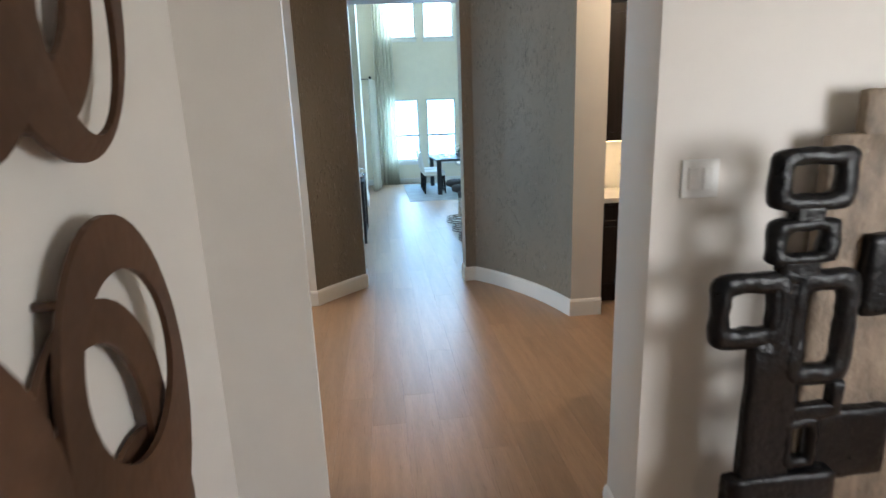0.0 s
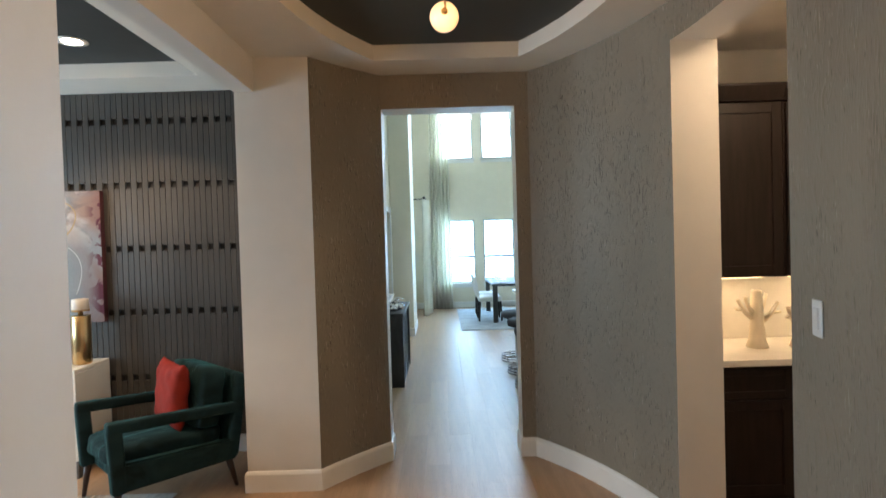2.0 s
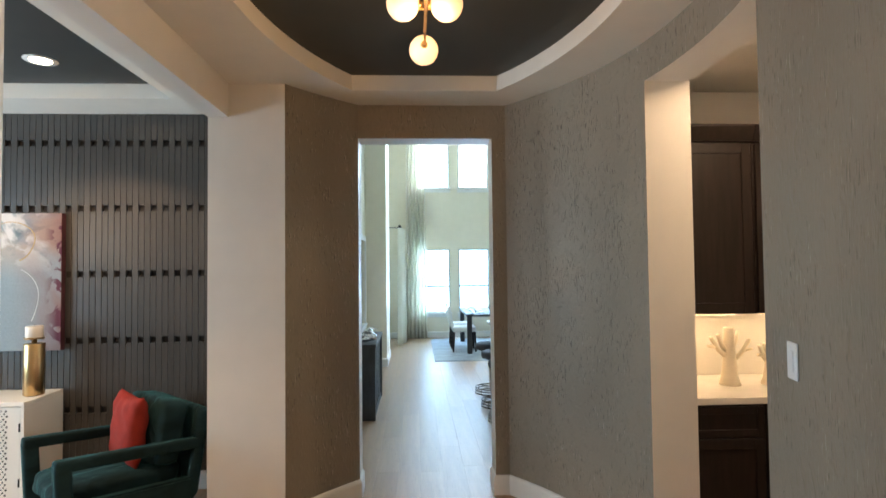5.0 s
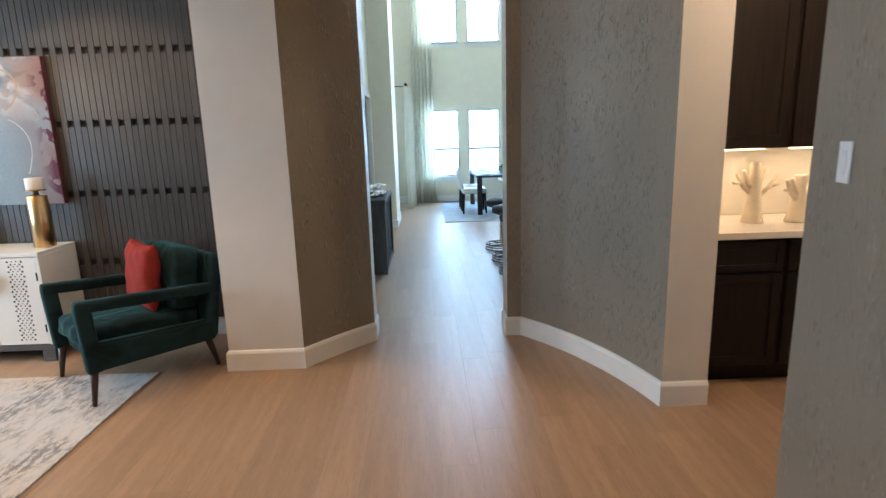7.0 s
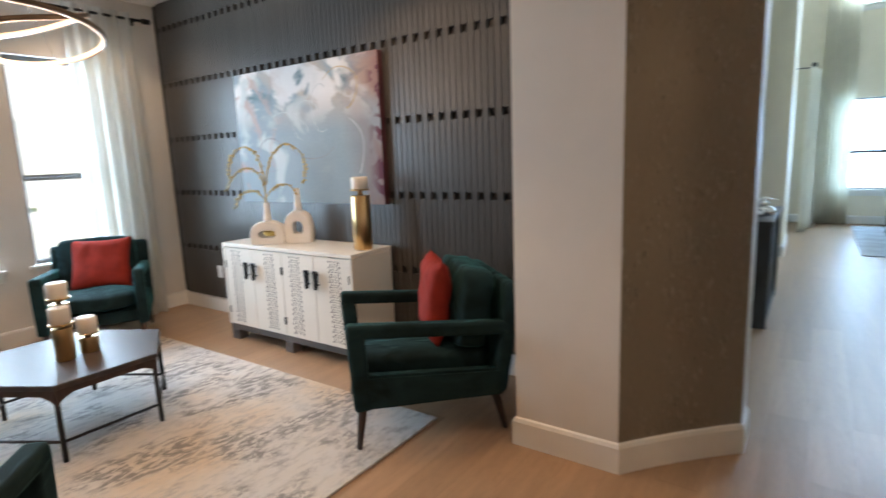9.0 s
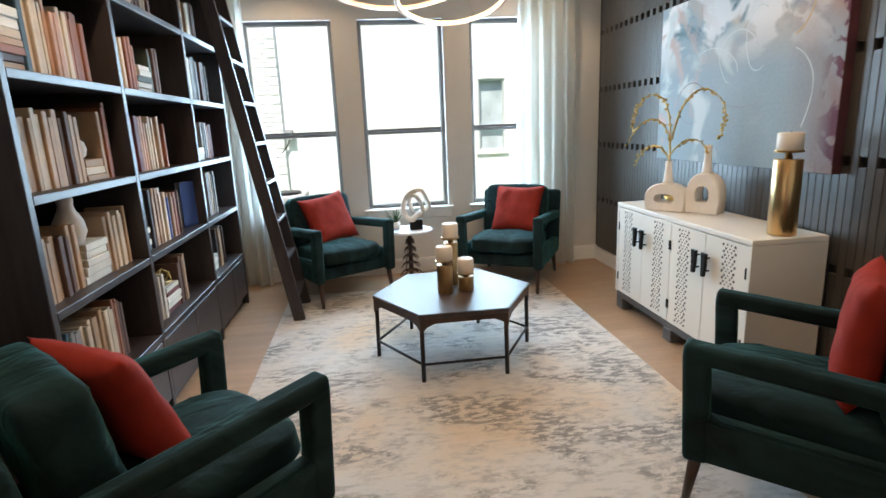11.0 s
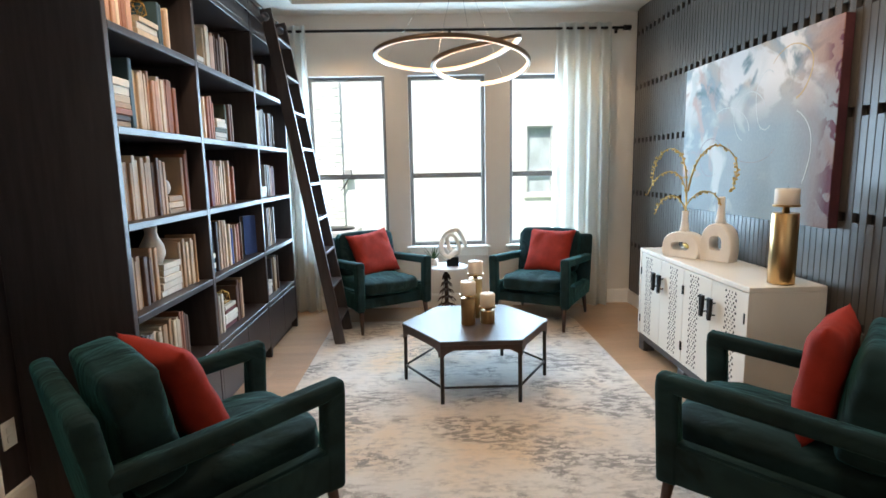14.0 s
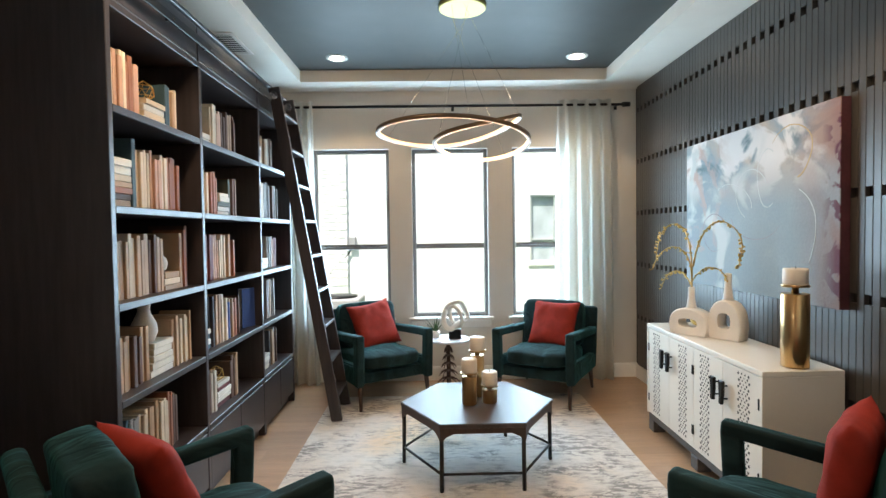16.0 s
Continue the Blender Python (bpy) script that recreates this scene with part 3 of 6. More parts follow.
def art_mat():
    """Abstract painting: pale blue and cream clouds, a plum corner and thin pale rings."""
    m = mat("abstract_paint", (0.25, 0.325, 0.36), 0.6, var=0.15, scale=1.7, bump=0.2, bscale=60, second=(0.33, 0.385, 0.41), sharp=0.6)
    n, l = m.node_tree.nodes, m.node_tree.links
    b = n["Principled BSDF"]
    b.inputs["Specular IOR Level"].default_value = 0.2
    tc = n.new("ShaderNodeTexCoord")

    def layer(size, low, high, tone, offset, wave=False, grad=None):
        mp, r, mix = n.new("ShaderNodeMapping"), n.new("ShaderNodeMapRange"), n.new("ShaderNodeMix")
        mp.inputs["Location"].default_value = offset
        l.new(tc.outputs["Object"], mp.inputs[0])
        if wave:
            t = n.new("ShaderNodeTexWave")
            t.wave_type, t.rings_direction = "RINGS", "SPHERICAL"
            t.inputs["Distortion"].default_value, t.inputs["Detail"].default_value = 3.5, 2
            t.inputs["Detail Scale"].default_value = 1.2
        else:
            t = n.new("ShaderNodeTexNoise")
            t.inputs["Detail"].default_value, t.inputs["Distortion"].default_value = 6, 1.2
        t.inputs["Scale"].default_value = size
        l.new(mp.outputs[0], t.inputs["Vector"])
        r.inputs["From Min"].default_value, r.inputs["From Max"].default_value = low, high
        l.new(t.outputs["Fac"], r.inputs[0])
        fac = r.outputs[0]
        if grad:
            sep, g, mu = n.new("ShaderNodeSeparateXYZ"), n.new("ShaderNodeMapRange"), n.new("ShaderNodeMath")
            l.new(tc.outputs["Object"], sep.inputs[0])
            l.new(sep.outputs[grad[0]], g.inputs[0])
            g.inputs["From Min"].default_value, g.inputs["From Max"].default_value = grad[1], grad[2]
            mu.operation = "MULTIPLY"
            l.new(fac, mu.inputs[0])
            l.new(g.outputs[0], mu.inputs[1])
            fac = mu.outputs[0]
        mix.data_type = "RGBA"
        mix.inputs[7].default_value = (*tone, 1)
        l.new(b.inputs["Base Color"].links[0].from_socket, mix.inputs[6])
        l.new(fac, mix.inputs[0])
        l.new(mix.outputs[2], b.inputs["Base Color"])

    layer(1.5, 0.44, 0.58, (0.46, 0.37, 0.30), (3, 0, 1), grad=(2, 0.02, 0.34))
    layer(2.4, 0.50, 0.56, (0.62, 0.59, 0.57), (7.4, 0, 2), grad=(2, 0.05, 0.30))
    layer(1.9, 0.54, 0.60, (0.09, 0.155, 0.175), (1.3, 0, 4), grad=(2, 0.10, 0.30))
    layer(2.6, 0.53, 0.62, (0.46, 0.48, 0.47), (2, 0, 8.3), grad=(0, 0.30, -0.15))
    layer(3.4, 0.56, 0.64, (0.42, 0.30, 0.26), (4.2, 0, 6), grad=(0, -0.1, -0.6))
    layer(1.1, 0.30, 0.52, (0.22, 0.105, 0.085), (5, 0, 9), grad=(0, 0.42, 0.80))
    layer(5.0, 0.50, 0.53, (0.10, 0.02, 0.035), (6, 0, 3), grad=(0, 0.66, 0.76))
    return m


ART = art_mat()

# ---- tools for things ----


def beam(bm, p0, p1, w, d, side_dir=(0, 1, 0), bevel=0.0, mi=0):
    """A bar of section w by d from p0 to p1; d lies along side_dir."""
    p0, p1 = Vector(p0), Vector(p1)
    z = (p1 - p0).normalized()
    s = Vector(side_dir)
    s = (s - z * s.dot(z)).normalized()
    x = s.cross(z)
    g = box(bm, -w / 2, w / 2, -d / 2, d / 2, 0, (p1 - p0).length, mi=mi)
    m = Matrix((x, s, z)).transposed().to_4x4()
    m.translation = p0
    vs = g
    bmesh.ops.transform(bm, matrix=m, verts=vs)
    if bevel:
        r = bmesh.ops.bevel(bm, geom=list({e for v in vs for e in v.link_edges}), offset=bevel, segments=3, profile=0.5, affect="EDGES")
        for f in r["faces"]:
            f.smooth = True


def plump(bm, sx, sy, sz, puff, seed=0, power=5.0):
    """A boxed cushion with rounded seams: half sizes, swollen along x, with slight sags and creases."""
    bmesh.ops.create_cube(bm, size=2)
    bmesh.ops.subdivide_edges(bm, edges=bm.edges[:], cuts=15, use_grid_fill=True)
    for v in bm.verts:
        x, y, z = v.co
        r = (abs(x) ** power + abs(y) ** power + abs(z) ** power) ** (1 / power)
        x, y, z = x / r, y / r, z / r
        swell = 1 + puff * (1 - y * y) * (1 - z * z)
        sag = 0.010 * noise.noise(Vector((y * 1.5 + seed, z * 1.5, x)))
        fold = 0.004 * math.sin(9 * z + 5 * noise.noise(Vector((y * 2, z * 2 + seed, x)))) * y ** 4
        fold += 0.006 * abs(noise.noise(Vector((y * 3.1 + seed, z * 3.7, x * 2)))) * math.copysign(1, x)
        v.co = Vector((x * sx * swell + sag + fold, y * sy * (1 - 0.02 * z * z), z * sz + sag))
    for f in bm.faces:
        f.smooth = True


def softbox(bm, x0, x1, y0, y1, z0, z1, soft, cuts=11):
    """An upholstered block with evenly rounded edges."""
    lo, hi = Vector((x0, y0, z0)), Vector((x1, y1, z1))
    mid, half = (lo + hi) / 2, (hi - lo) / 2
    bmesh.ops.create_cube(bm, size=2)
    bmesh.ops.subdivide_edges(bm, edges=bm.edges[:], cuts=cuts, use_grid_fill=True)
    for v in bm.verts:
        p = []
        for c, h in zip(v.co, half):
            # rows close up towards the edges, so that the rounding has enough of them
            t = abs(c)
            flat = h - soft
            p.append(math.copysign(t / 0.66 * flat if t < 0.66 else flat + (t - 0.66) / 0.34 * soft, c))
        p = Vector(p)
        core = Vector([max(soft - h, min(h - soft, c)) for c, h in zip(p, half)])
        d = p - core
        if d.length > 1e-6:
            k = max(abs(c) for c in d)
            d = d.normalized() * k if k < soft - 1e-6 else d.normalized() * soft
        v.co = mid + core + d
    for f in bm.faces:
        f.smooth = True


def pillow(bm, s, t, seed=0):
    """A square throw pillow with pointed corners, standing in the xz plane."""
    n = 24
    grid = {}
    for sgn in (1, -1):
        for i in range(n + 1):
            for j in range(n + 1):
                u, v = 2 * i / n - 1, 2 * j / n - 1
                edge = i in (0, n) or j in (0, n)
                if edge and sgn < 0:
                    grid[sgn, i, j] = grid[1, i, j]
                    continue
                pin = 1 - 0.10 * (1 - u * u) * abs(v) ** 3
                pin2 = 1 - 0.10 * (1 - v * v) * abs(u) ** 3
                h = t * ((1 - u ** 4) * (1 - v ** 4)) ** 0.55 * (1 + 0.05 * math.sin(14 * u * v + 3 * u + seed)) * (1 + 0.12 * noise.noise(Vector((u * 2 + seed, v * 2, sgn))))
                grid[sgn, i, j] = bm.verts.new((u * s / 2 * pin2, 0 if edge else sgn * h, v * s / 2 * pin))
    for sgn in (1, -1):
        for i in range(n):
            for j in range(n):
                q = [grid[sgn, i, j], grid[sgn, i + 1, j], grid[sgn, i + 1, j + 1], grid[sgn, i, j + 1]]
                bm.faces.new(q if sgn < 0 else q[::-1]).smooth = True


def ring(cx, cy, cz, r, n=48, slope_x=0.0, slope_y=0.0):
    m = Matrix.Rotation(math.atan(slope_y), 3, "X") @ Matrix.Rotation(-math.atan(slope_x), 3, "Y")
    return [Vector((cx, cy, cz)) + m @ Vector((r * math.cos(2 * math.pi * k / n), r * math.sin(2 * math.pi * k / n), 0)) for k in range(n)]


# ---- windows ----
PALESASH = mat("pale_window_paint", (0.50, 0.51, 0.50), 0.45, var=0.05, bump=0.02)
WINDOWS = [0]


def window(m, a0, a1, z0, z1, rail=None, sill=True, inset=0.05, label="tall single-hung window in a dark bronze frame", paint=None):
    """Local x along the wall, y outwards, z up."""
    WINDOWS[0] += 1
    w = thing(f"window_{WINDOWS[0]}", label, "window", m)
    w["kind"] = "structure"
    f = 0.035
    bm = bmesh.new()
    for d in ((a0, a0 + f, z0, z1), (a1 - f, a1, z0, z1), (a0 + f, a1 - f, z1 - f, z1), (a0 + f, a1 - f, z0, z0 + f)):
        box(bm, d[0], d[1], inset, inset + 0.06, d[2], d[3], bevel=0.004, seg=1)
    part("window_frame", bm, paint or SASH, w)
    spans = [(z0 + f, z1 - f)]
    if rail:
        bm = bmesh.new()
        box(bm, a0 + f, a1 - f, inset + 0.005, inset + 0.045, rail - 0.024, rail + 0.004, bevel=0.003, seg=1)
        box(bm, a0 + f, a1 - f, inset + 0.022, inset + 0.055, rail + 0.004, rail + 0.026, bevel=0.003, seg=1)
        part("meeting_rail", bm, SASH, w)
        spans = [(z0 + f, rail - 0.024), (rail + 0.026, z1 - f)]
    for s0, s1 in spans:
        g = boxes("pane", GLASS, [(a0 + f, a1 - f, inset + 0.028, inset + 0.034, s0, s1)], w)
        g.visible_shadow = False
    if sill:
        bm = bmesh.new()
        box(bm, a0 - 0.045, a1 + 0.045, -0.045, inset - 0.002, z0 - 0.028, z0 - 0.001, bevel=0.006)
        box(bm, a0 - 0.02, a1 + 0.02, -0.016, -0.002, z0 - 0.105, z0 - 0.03, bevel=0.004)
        part("window_sill", bm, TRIM, w)
    return w


for a, b in WIN:
    window(pose(WEST, 0, 0, 0, 0, 90), a, b, W0, W1, RAILZ)
for a, b in GWIN:
    window(pose(0, GF, 0), a, b, *GZ[0], 1.20, label="tall single-hung window in a pale frame", paint=PALESASH)
    window(pose(0, GF, 0), a, b, *GZ[1], None, label="fixed upper window in a thin pale frame", paint=PALESASH)
window(pose(GW, 0, 0, 0, 0, 90), 9.75, 10.62, 0.75, 2.1, None, label="side window in a black frame with white casing")
window(pose(3.0, 0, 0, 0, 0, -90), -0.4, 0.6, 0.85, 2.05, None, label="entry window in a dark bronze frame")
bm = bmesh.new()
box(bm, GW + 0.001, GW + 0.02, 10.62, 10.71, 0.66, 2.19), box(bm, GW + 0.001, GW + 0.02, 9.66, 9.75, 0.66, 2.19), box(bm, GW + 0.001, GW + 0.02, 9.75, 10.62, 2.1, 2.19)
structure("trim_side_window", bm, TRIM, "white painted window casing", "trim")


def curtain(name, m, width, height, folds, depth, material, label, flare=0.0):
    """A hanging panel in soft folds, local x along the wall."""
    n = folds * 14
    bm = bmesh.new()
    rows = 14
    lay_ = []
    for off in (0.0, 0.004):
        g = []
        for j in range(rows + 1):
            z = height * j / rows
            t = 1 - j / rows
            row = []
            for i in range(n + 1):
                u = i / n
                ph = 2 * math.pi * folds * u + 0.5 * math.sin(5 * u + 2 * t)
                wob = 0.012 * t * math.sin(9 * u + 3 * t)
                x = (u - 0.5) * width * (1 + flare * t) + 0.01 * t * math.sin(17 * u)
                row.append(bm.verts.new((x, depth * math.sin(ph) * (0.75 + 0.35 * t) + wob + off, z)))
            g.append(row)
        lay_.append(g)
    for g, flip in ((lay_[0], False), (lay_[1], True)):
        for j in range(rows):
            for i in range(n):
                q = [g[j][i], g[j][i + 1], g[j + 1][i + 1], g[j + 1][i]]
                bm.faces.new(q[::-1] if flip else q).smooth = True
    a, b = lay_
    for i in range(n):
        bm.faces.new((a[0][i], b[0][i], b[0][i + 1], a[0][i + 1]))
        bm.faces.new((a[-1][i], a[-1][i + 1], b[-1][i + 1], b[-1][i]))
    for j in range(rows):
        bm.faces.new((a[j][0], a[j + 1][0], b[j + 1][0], b[j][0]))
        bm.faces.new((a[j][-1], b[j][-1], b[j + 1][-1], a[j + 1][-1]))
    ob = part(name, bm, material, m=m)
    return tagged(ob, label, "curtain")


CX = WEST + 0.10
for y, wdt, folds in ((2.45, 0.52, 6), (5.35, 0.53, 5)):
    tagged(curtain("curtain", pose(CX, y, 0.006, 0, 0, 90), wdt, 2.755, folds, 0.035, SHEER, "sheer white linen curtain on black rod", 0.12), group="study curtains")
rod = thing("curtain_rod", "black metal curtain rod above the windows", "curtain rod", pose(CX, 4.07, 2.71))
bm = bmesh.new()
tube(bm, [(0, -1.66, 0), (0, 1.66, 0)], 0.013, 12)
part("pole", bm, BLACKMETAL, rod)
for s in (-1, 1):
    bm = bmesh.new()
    tube(bm, [(0, s * 1.66, 0), (0, s * 1.73, 0)], 0.024, 14)
    part("finial", bm, BLACKMETAL, rod)
for y in (-1.45, 0, 1.62):
    bm = bmesh.new()
    tube(bm, [(0, y, 0), (-0.09, y, 0), (-0.098, y, 0.0)], 0.008, 8)
    box(bm, -0.099, -0.092, y - 0.014, y + 0.014, -0.03, 0.03)
    part("bracket", bm, BLACKMETAL, rod)
curtain("curtain", pose(0.43, GF - 0.14, 0.006), 0.42, 4.9, 6, 0.04, DRAPE, "floor-to-ceiling sheer white curtain panel", 0.25)
curtain("curtain", pose(0.12, 13.35, 0.006, 0, 0, 80), 0.55, 2.5, 5, 0.035, DRAPE, "white curtain beside the glazed side door", 0.15)
bm = bmesh.new()
tube(bm, [(0.10, 13.00, 2.52), (0.12, 13.70, 2.52)], 0.014, 10)
tube(bm, [(0.10, 13.00, 2.52), (0.095, 12.92, 2.52)], 0.028, 10)
tube(bm, [(0.11, 13.35, 2.52), (-0.45, 13.35, 2.52)], 0.009, 8)
tagged(part("curtain_rod", bm, BLACKMETAL), "black metal rod on a wall bracket", "curtain rod")

# ---- bookcase with rolling ladder ----
PX = [-1.82, -2.655, -3.64, -4.46]
SZ = [0.43, 0.82, 1.215, 1.61, 2.015, 2.43]
BF, BK, T = 2.60, SOUTH, 0.034
case = thing("bookcase", "tall espresso wood built-in bookcase filled with books", "bookcase", pose(0, 0, 0))
for k, x in enumerate(PX):
    bm = bmesh.new()
    box(bm, x - T / 2, x + T / 2, BK + 0.002, BF, 0.0, 2.62, bevel=0.003, seg=1)
    part("upright", bm, ESPRESSO, case)
for x1, x0 in zip(PX, PX[1:]):
    for z in SZ:
        bm = bmesh.new()
        box(bm, x0 + T / 2, x1 - T / 2, BK + 0.02, BF, z - 0.032, z, bevel=0.003, seg=1)
        part("shelf", bm, ESPRESSO, case)
    bm = bmesh.new()
    box(bm, x0 + T / 2, x1 - T / 2, BK + 0.002, BK + 0.018, 0.08, 2.60)
    part("back_panel", bm, ESPRESSO, case)
    xm = (x0 + x1) / 2
    for a, b in ((x0 + T / 2 + 0.003, xm - 0.002), (xm + 0.002, x1 - T / 2 - 0.003)):
        bm = bmesh.new()
        box(bm, a, b, BF - 0.022, BF - 0.002, 0.085, 0.39, bevel=0.003, seg=1)
        part("door", bm, ESPRESSO, case)
    bm = bmesh.new()
    box(bm, x0 + T / 2, x1 - T / 2, BF - 0.07, BF - 0.05, 0.0, 0.08)
    part("toe_kick", bm, ESPRESSO, case)
    bm = bmesh.new()
    box(bm, x0 + T / 2, x1 - T / 2, BF - 0.03, BF - 0.004, 2.432, 2.62, bevel=0.003, seg=1)
    part("header_panel", bm, ESPRESSO, case)
bm = bmesh.new()
box(bm, PX[-1] - T / 2, PX[0] + T / 2, BK + 0.002, BF + 0.015, 2.621, 2.645, bevel=0.004, seg=1)
part("top_board", bm, ESPRESSO, case)
bm = bmesh.new()
box(bm, PX[-1], PX[0], BF + 0.03, BF + 0.038, 2.50, 2.545, bevel=0.002, seg=1)
part("ladder_rail", bm, BLACKMETAL, case, "black flat steel ladder rail")
for k in range(7):
    x = PX[-1] + 0.06 + k * (PX[0] - PX[-1] - 0.12) / 6
    bm = bmesh.new()
    tube(bm, [(x, BF - 0.004, 2.522), (x, BF + 0.043, 2.522)], 0.008, 12)
    part("rail_bolt", bm, BLACKMETAL, case)

lad = thing("library_ladder", "dark wooden rolling library ladder leaning on the bookcase", "ladder", pose(-4.08, 3.085, 0.01))
top_d = Vector((0.02, 2.655 - 3.085, 2.60))
for s in (-1, 1):
    base = Vector((s * 0.205, 0, 0.0))
    bm = bmesh.new()
    beam(bm, base, base + top_d, 0.032, 0.085, (0, 1, 0), 0.004)
    part("rail", bm, ESPRESSO, lad)
    bm = bmesh.new()
    p = base + top_d
    tube(bm, [p + Vector((-0.024, 0.0, -0.06)), p + Vector((0.024, 0.0, -0.06))], 0.032, 16)
    tube(bm, [p + Vector((0, 0, -0.06)), p + Vector((0, -0.03, 0.02))], 0.008, 8)
    part("roller", bm, CHROME, lad)
for k in range(9):
    f = (k + 0.7) / 9.4
    a = top_d * f
    bm = bmesh.new()
    box(bm, a.x - 0.19, a.x + 0.19, a.y - 0.045, a.y + 0.045, a.z - 0.011, a.z + 0.011, bevel=0.003, seg=1)
    part("rung", bm, ESPRESSO, lad)

# books
TONES = {"cream": (0.66, 0.53, 0.38), "tan": (0.46, 0.30, 0.18), "rust": (0.33, 0.12, 0.06), "brown": (0.11, 0.055, 0.035), "maroon": (0.14, 0.03, 0.03), "white": (0.72, 0.68, 0.60),
         "teal": (0.03, 0.075, 0.10), "blue": (0.03, 0.075, 0.28), "dark": (0.035, 0.03, 0.035), "green": (0.055, 0.075, 0.055), "peach": (0.58, 0.33, 0.22), "grey": (0.28, 0.26, 0.24)}
COVER = {k: mat("cover_" + k, c, 0.65, var=0.12, scale=9, bump=0.15, bscale=150, rand=0.14) for k, c in TONES.items()}
brng = random.Random(11)


def book(tone, m, t, h, d, flat=False):
    """A hardback, spine towards +y, standing on z = 0."""
    bm = bmesh.new()
    c = 0.003
    box(bm, -t / 2, -t / 2 + c, -d, -0.002, 0, h), box(bm, t / 2 - c, t / 2, -d, -0.002, 0, h)
    sp = [(-t / 2, -0.002), (-t / 2 + c, -0.002), (-t / 2 + c * 1.5, -0.004), (t / 2 - c * 1.5, -0.004), (t / 2 - c, -0.002), (t / 2, -0.002), (t / 2 * 0.8, 0.002), (-t / 2 * 0.8, 0.002)]
    prism(bm, sp, 0, h)
    ob = tagged(part("book", bm, COVER[tone], m=m), f"{'lying' if flat else 'upright'} {tone if tone != 'dark' else 'dark grey'} hardback book on a bookcase shelf", "book", "books on the shelves")
    boxes("pages", PAGES, [(-t / 2 + c, t / 2 - c, -d + 0.004, -0.006, 0.003, h - 0.003)], ob)
    return ob


def fill(bay, row, spec, y=BF - 0.055):
    """Books along one shelf, from its left end as one faces it: U upright, S stacked, L leaning, G gap."""
    x, z = PX[bay] - T / 2 - 0.012, SZ[row] + 0.001
    for kind, count, tones, size in spec:
        if kind == "G":
            x -= size
        elif kind in "UL":
            count = round(count * 1.32) if count > 3 else count
            for k in range(count):
                t = brng.uniform(0.017, 0.034)
                h = size * brng.uniform(0.88, 1.05)
                tone = tones[min(len(tones) - 1, k * len(tones) // count)]
                if kind == "L":
                    book(tone, pose(x - t / 2 - 0.05, y - brng.uniform(0, 0.02), z + 0.004, 0, -12, 0), t, h, 0.17)
                    x -= t + 0.006
                else:
                    book(tone, pose(x - t / 2, y - brng.uniform(0, 0.02), z), t, h, brng.uniform(0.15, 0.19))
                    x -= t + brng.choice((0.0012, 0.0025, 0.004))
            if kind == "L":
                x -= 0.05
        else:
            zz, wide = z, size
            for k in range(count):
                t = brng.uniform(0.022, 0.036)
                h = wide - 0.012 * k * brng.uniform(0.4, 1.2)
                book(tones[k % len(tones)], pose(x - wide, y - brng.uniform(0, 0.012), zz + t / 2, 0, 90, 0), t, h, 0.16, True)
                zz += t + 0.0005
            STACKTOP[bay, row] = (x - wide / 2, y - 0.08, zz)
            x -= wide + 0.006


STACKTOP = {}
W = "white"
fill(0, 4, [("G", 0, 0, 0.0), ("U", 8, ("cream", "peach", "cream", "rust", "peach"), 0.26), ("S", 4, (W, "cream"), 0.20), ("U", 4, ("teal", "tan", "cream"), 0.21)])
fill(0, 3, [("S", 7, ("tan", "brown", "rust", "tan", "cream", W, W), 0.21), ("U", 1, ("teal",), 0.30), ("U", 11, ("cream", "cream", "peach", "cream", "rust", "rust"), 0.27)])
fill(0, 2, [("U", 6, ("maroon", "tan", "tan", "cream"), 0.28), ("U", 6, ("tan", "tan", "brown", "tan"), 0.27), ("S", 3, ("tan", "cream"), 0.17), ("U", 3, ("tan", "rust", "brown"), 0.31)])
fill(0, 1, [("U", 8, ("maroon", "tan", "brown", "tan"), 0.24), ("S", 5, (W,), 0.21), ("U", 6, ("tan", "cream", "tan"), 0.26)])
fill(0, 0, [("L", 3, ("teal", "green", "dark"), 0.27), ("U", 13, ("grey", "cream", "tan", "cream", "rust", "brown"), 0.27)])
fill(1, 4, [("U", 3, ("cream", "rust", W), 0.30), ("S", 2, (W,), 0.14), ("U", 12, ("cream", "peach", "brown", "tan", "brown"), 0.25)])
fill(1, 3, [("U", 8, ("peach", "cream", "rust"), 0.25), ("S", 5, (W, W, "green"), 0.19), ("U", 4, ("green", "brown", "tan"), 0.24)])
fill(1, 2, [("S", 3, (W,), 0.12), ("U", 13, ("maroon", "peach", "cream", "tan", "rust"), 0.27)])
fill(1, 1, [("S", 4, ("teal", W), 0.16), ("U", 7, ("dark", "tan", "cream"), 0.29), ("U", 6, ("blue", "tan", "rust", "brown"), 0.25)])
fill(1, 0, [("U", 6, ("cream", "brown", W), 0.25), ("S", 5, ("maroon", W, W), 0.22), ("U", 4, ("brown", "tan"), 0.27)])
fill(2, 4, [("S", 5, (W, "cream"), 0.2), ("U", 7, ("tan", "cream", "brown"), 0.24)])
fill(2, 3, [("S", 2, (W,), 0.1), ("U", 13, ("cream", "grey", "brown", "grey"), 0.28)])
fill(2, 2, [("U", 4, ("brown", "maroon", "tan"), 0.28), ("S", 3, (W,), 0.16), ("U", 6, ("grey", "rust", "maroon"), 0.25)])
book("blue", pose(PX[2] - 0.045, BF - 0.05, SZ[1] + 0.001, 0, 0, 68), 0.035, 0.28, 0.19)
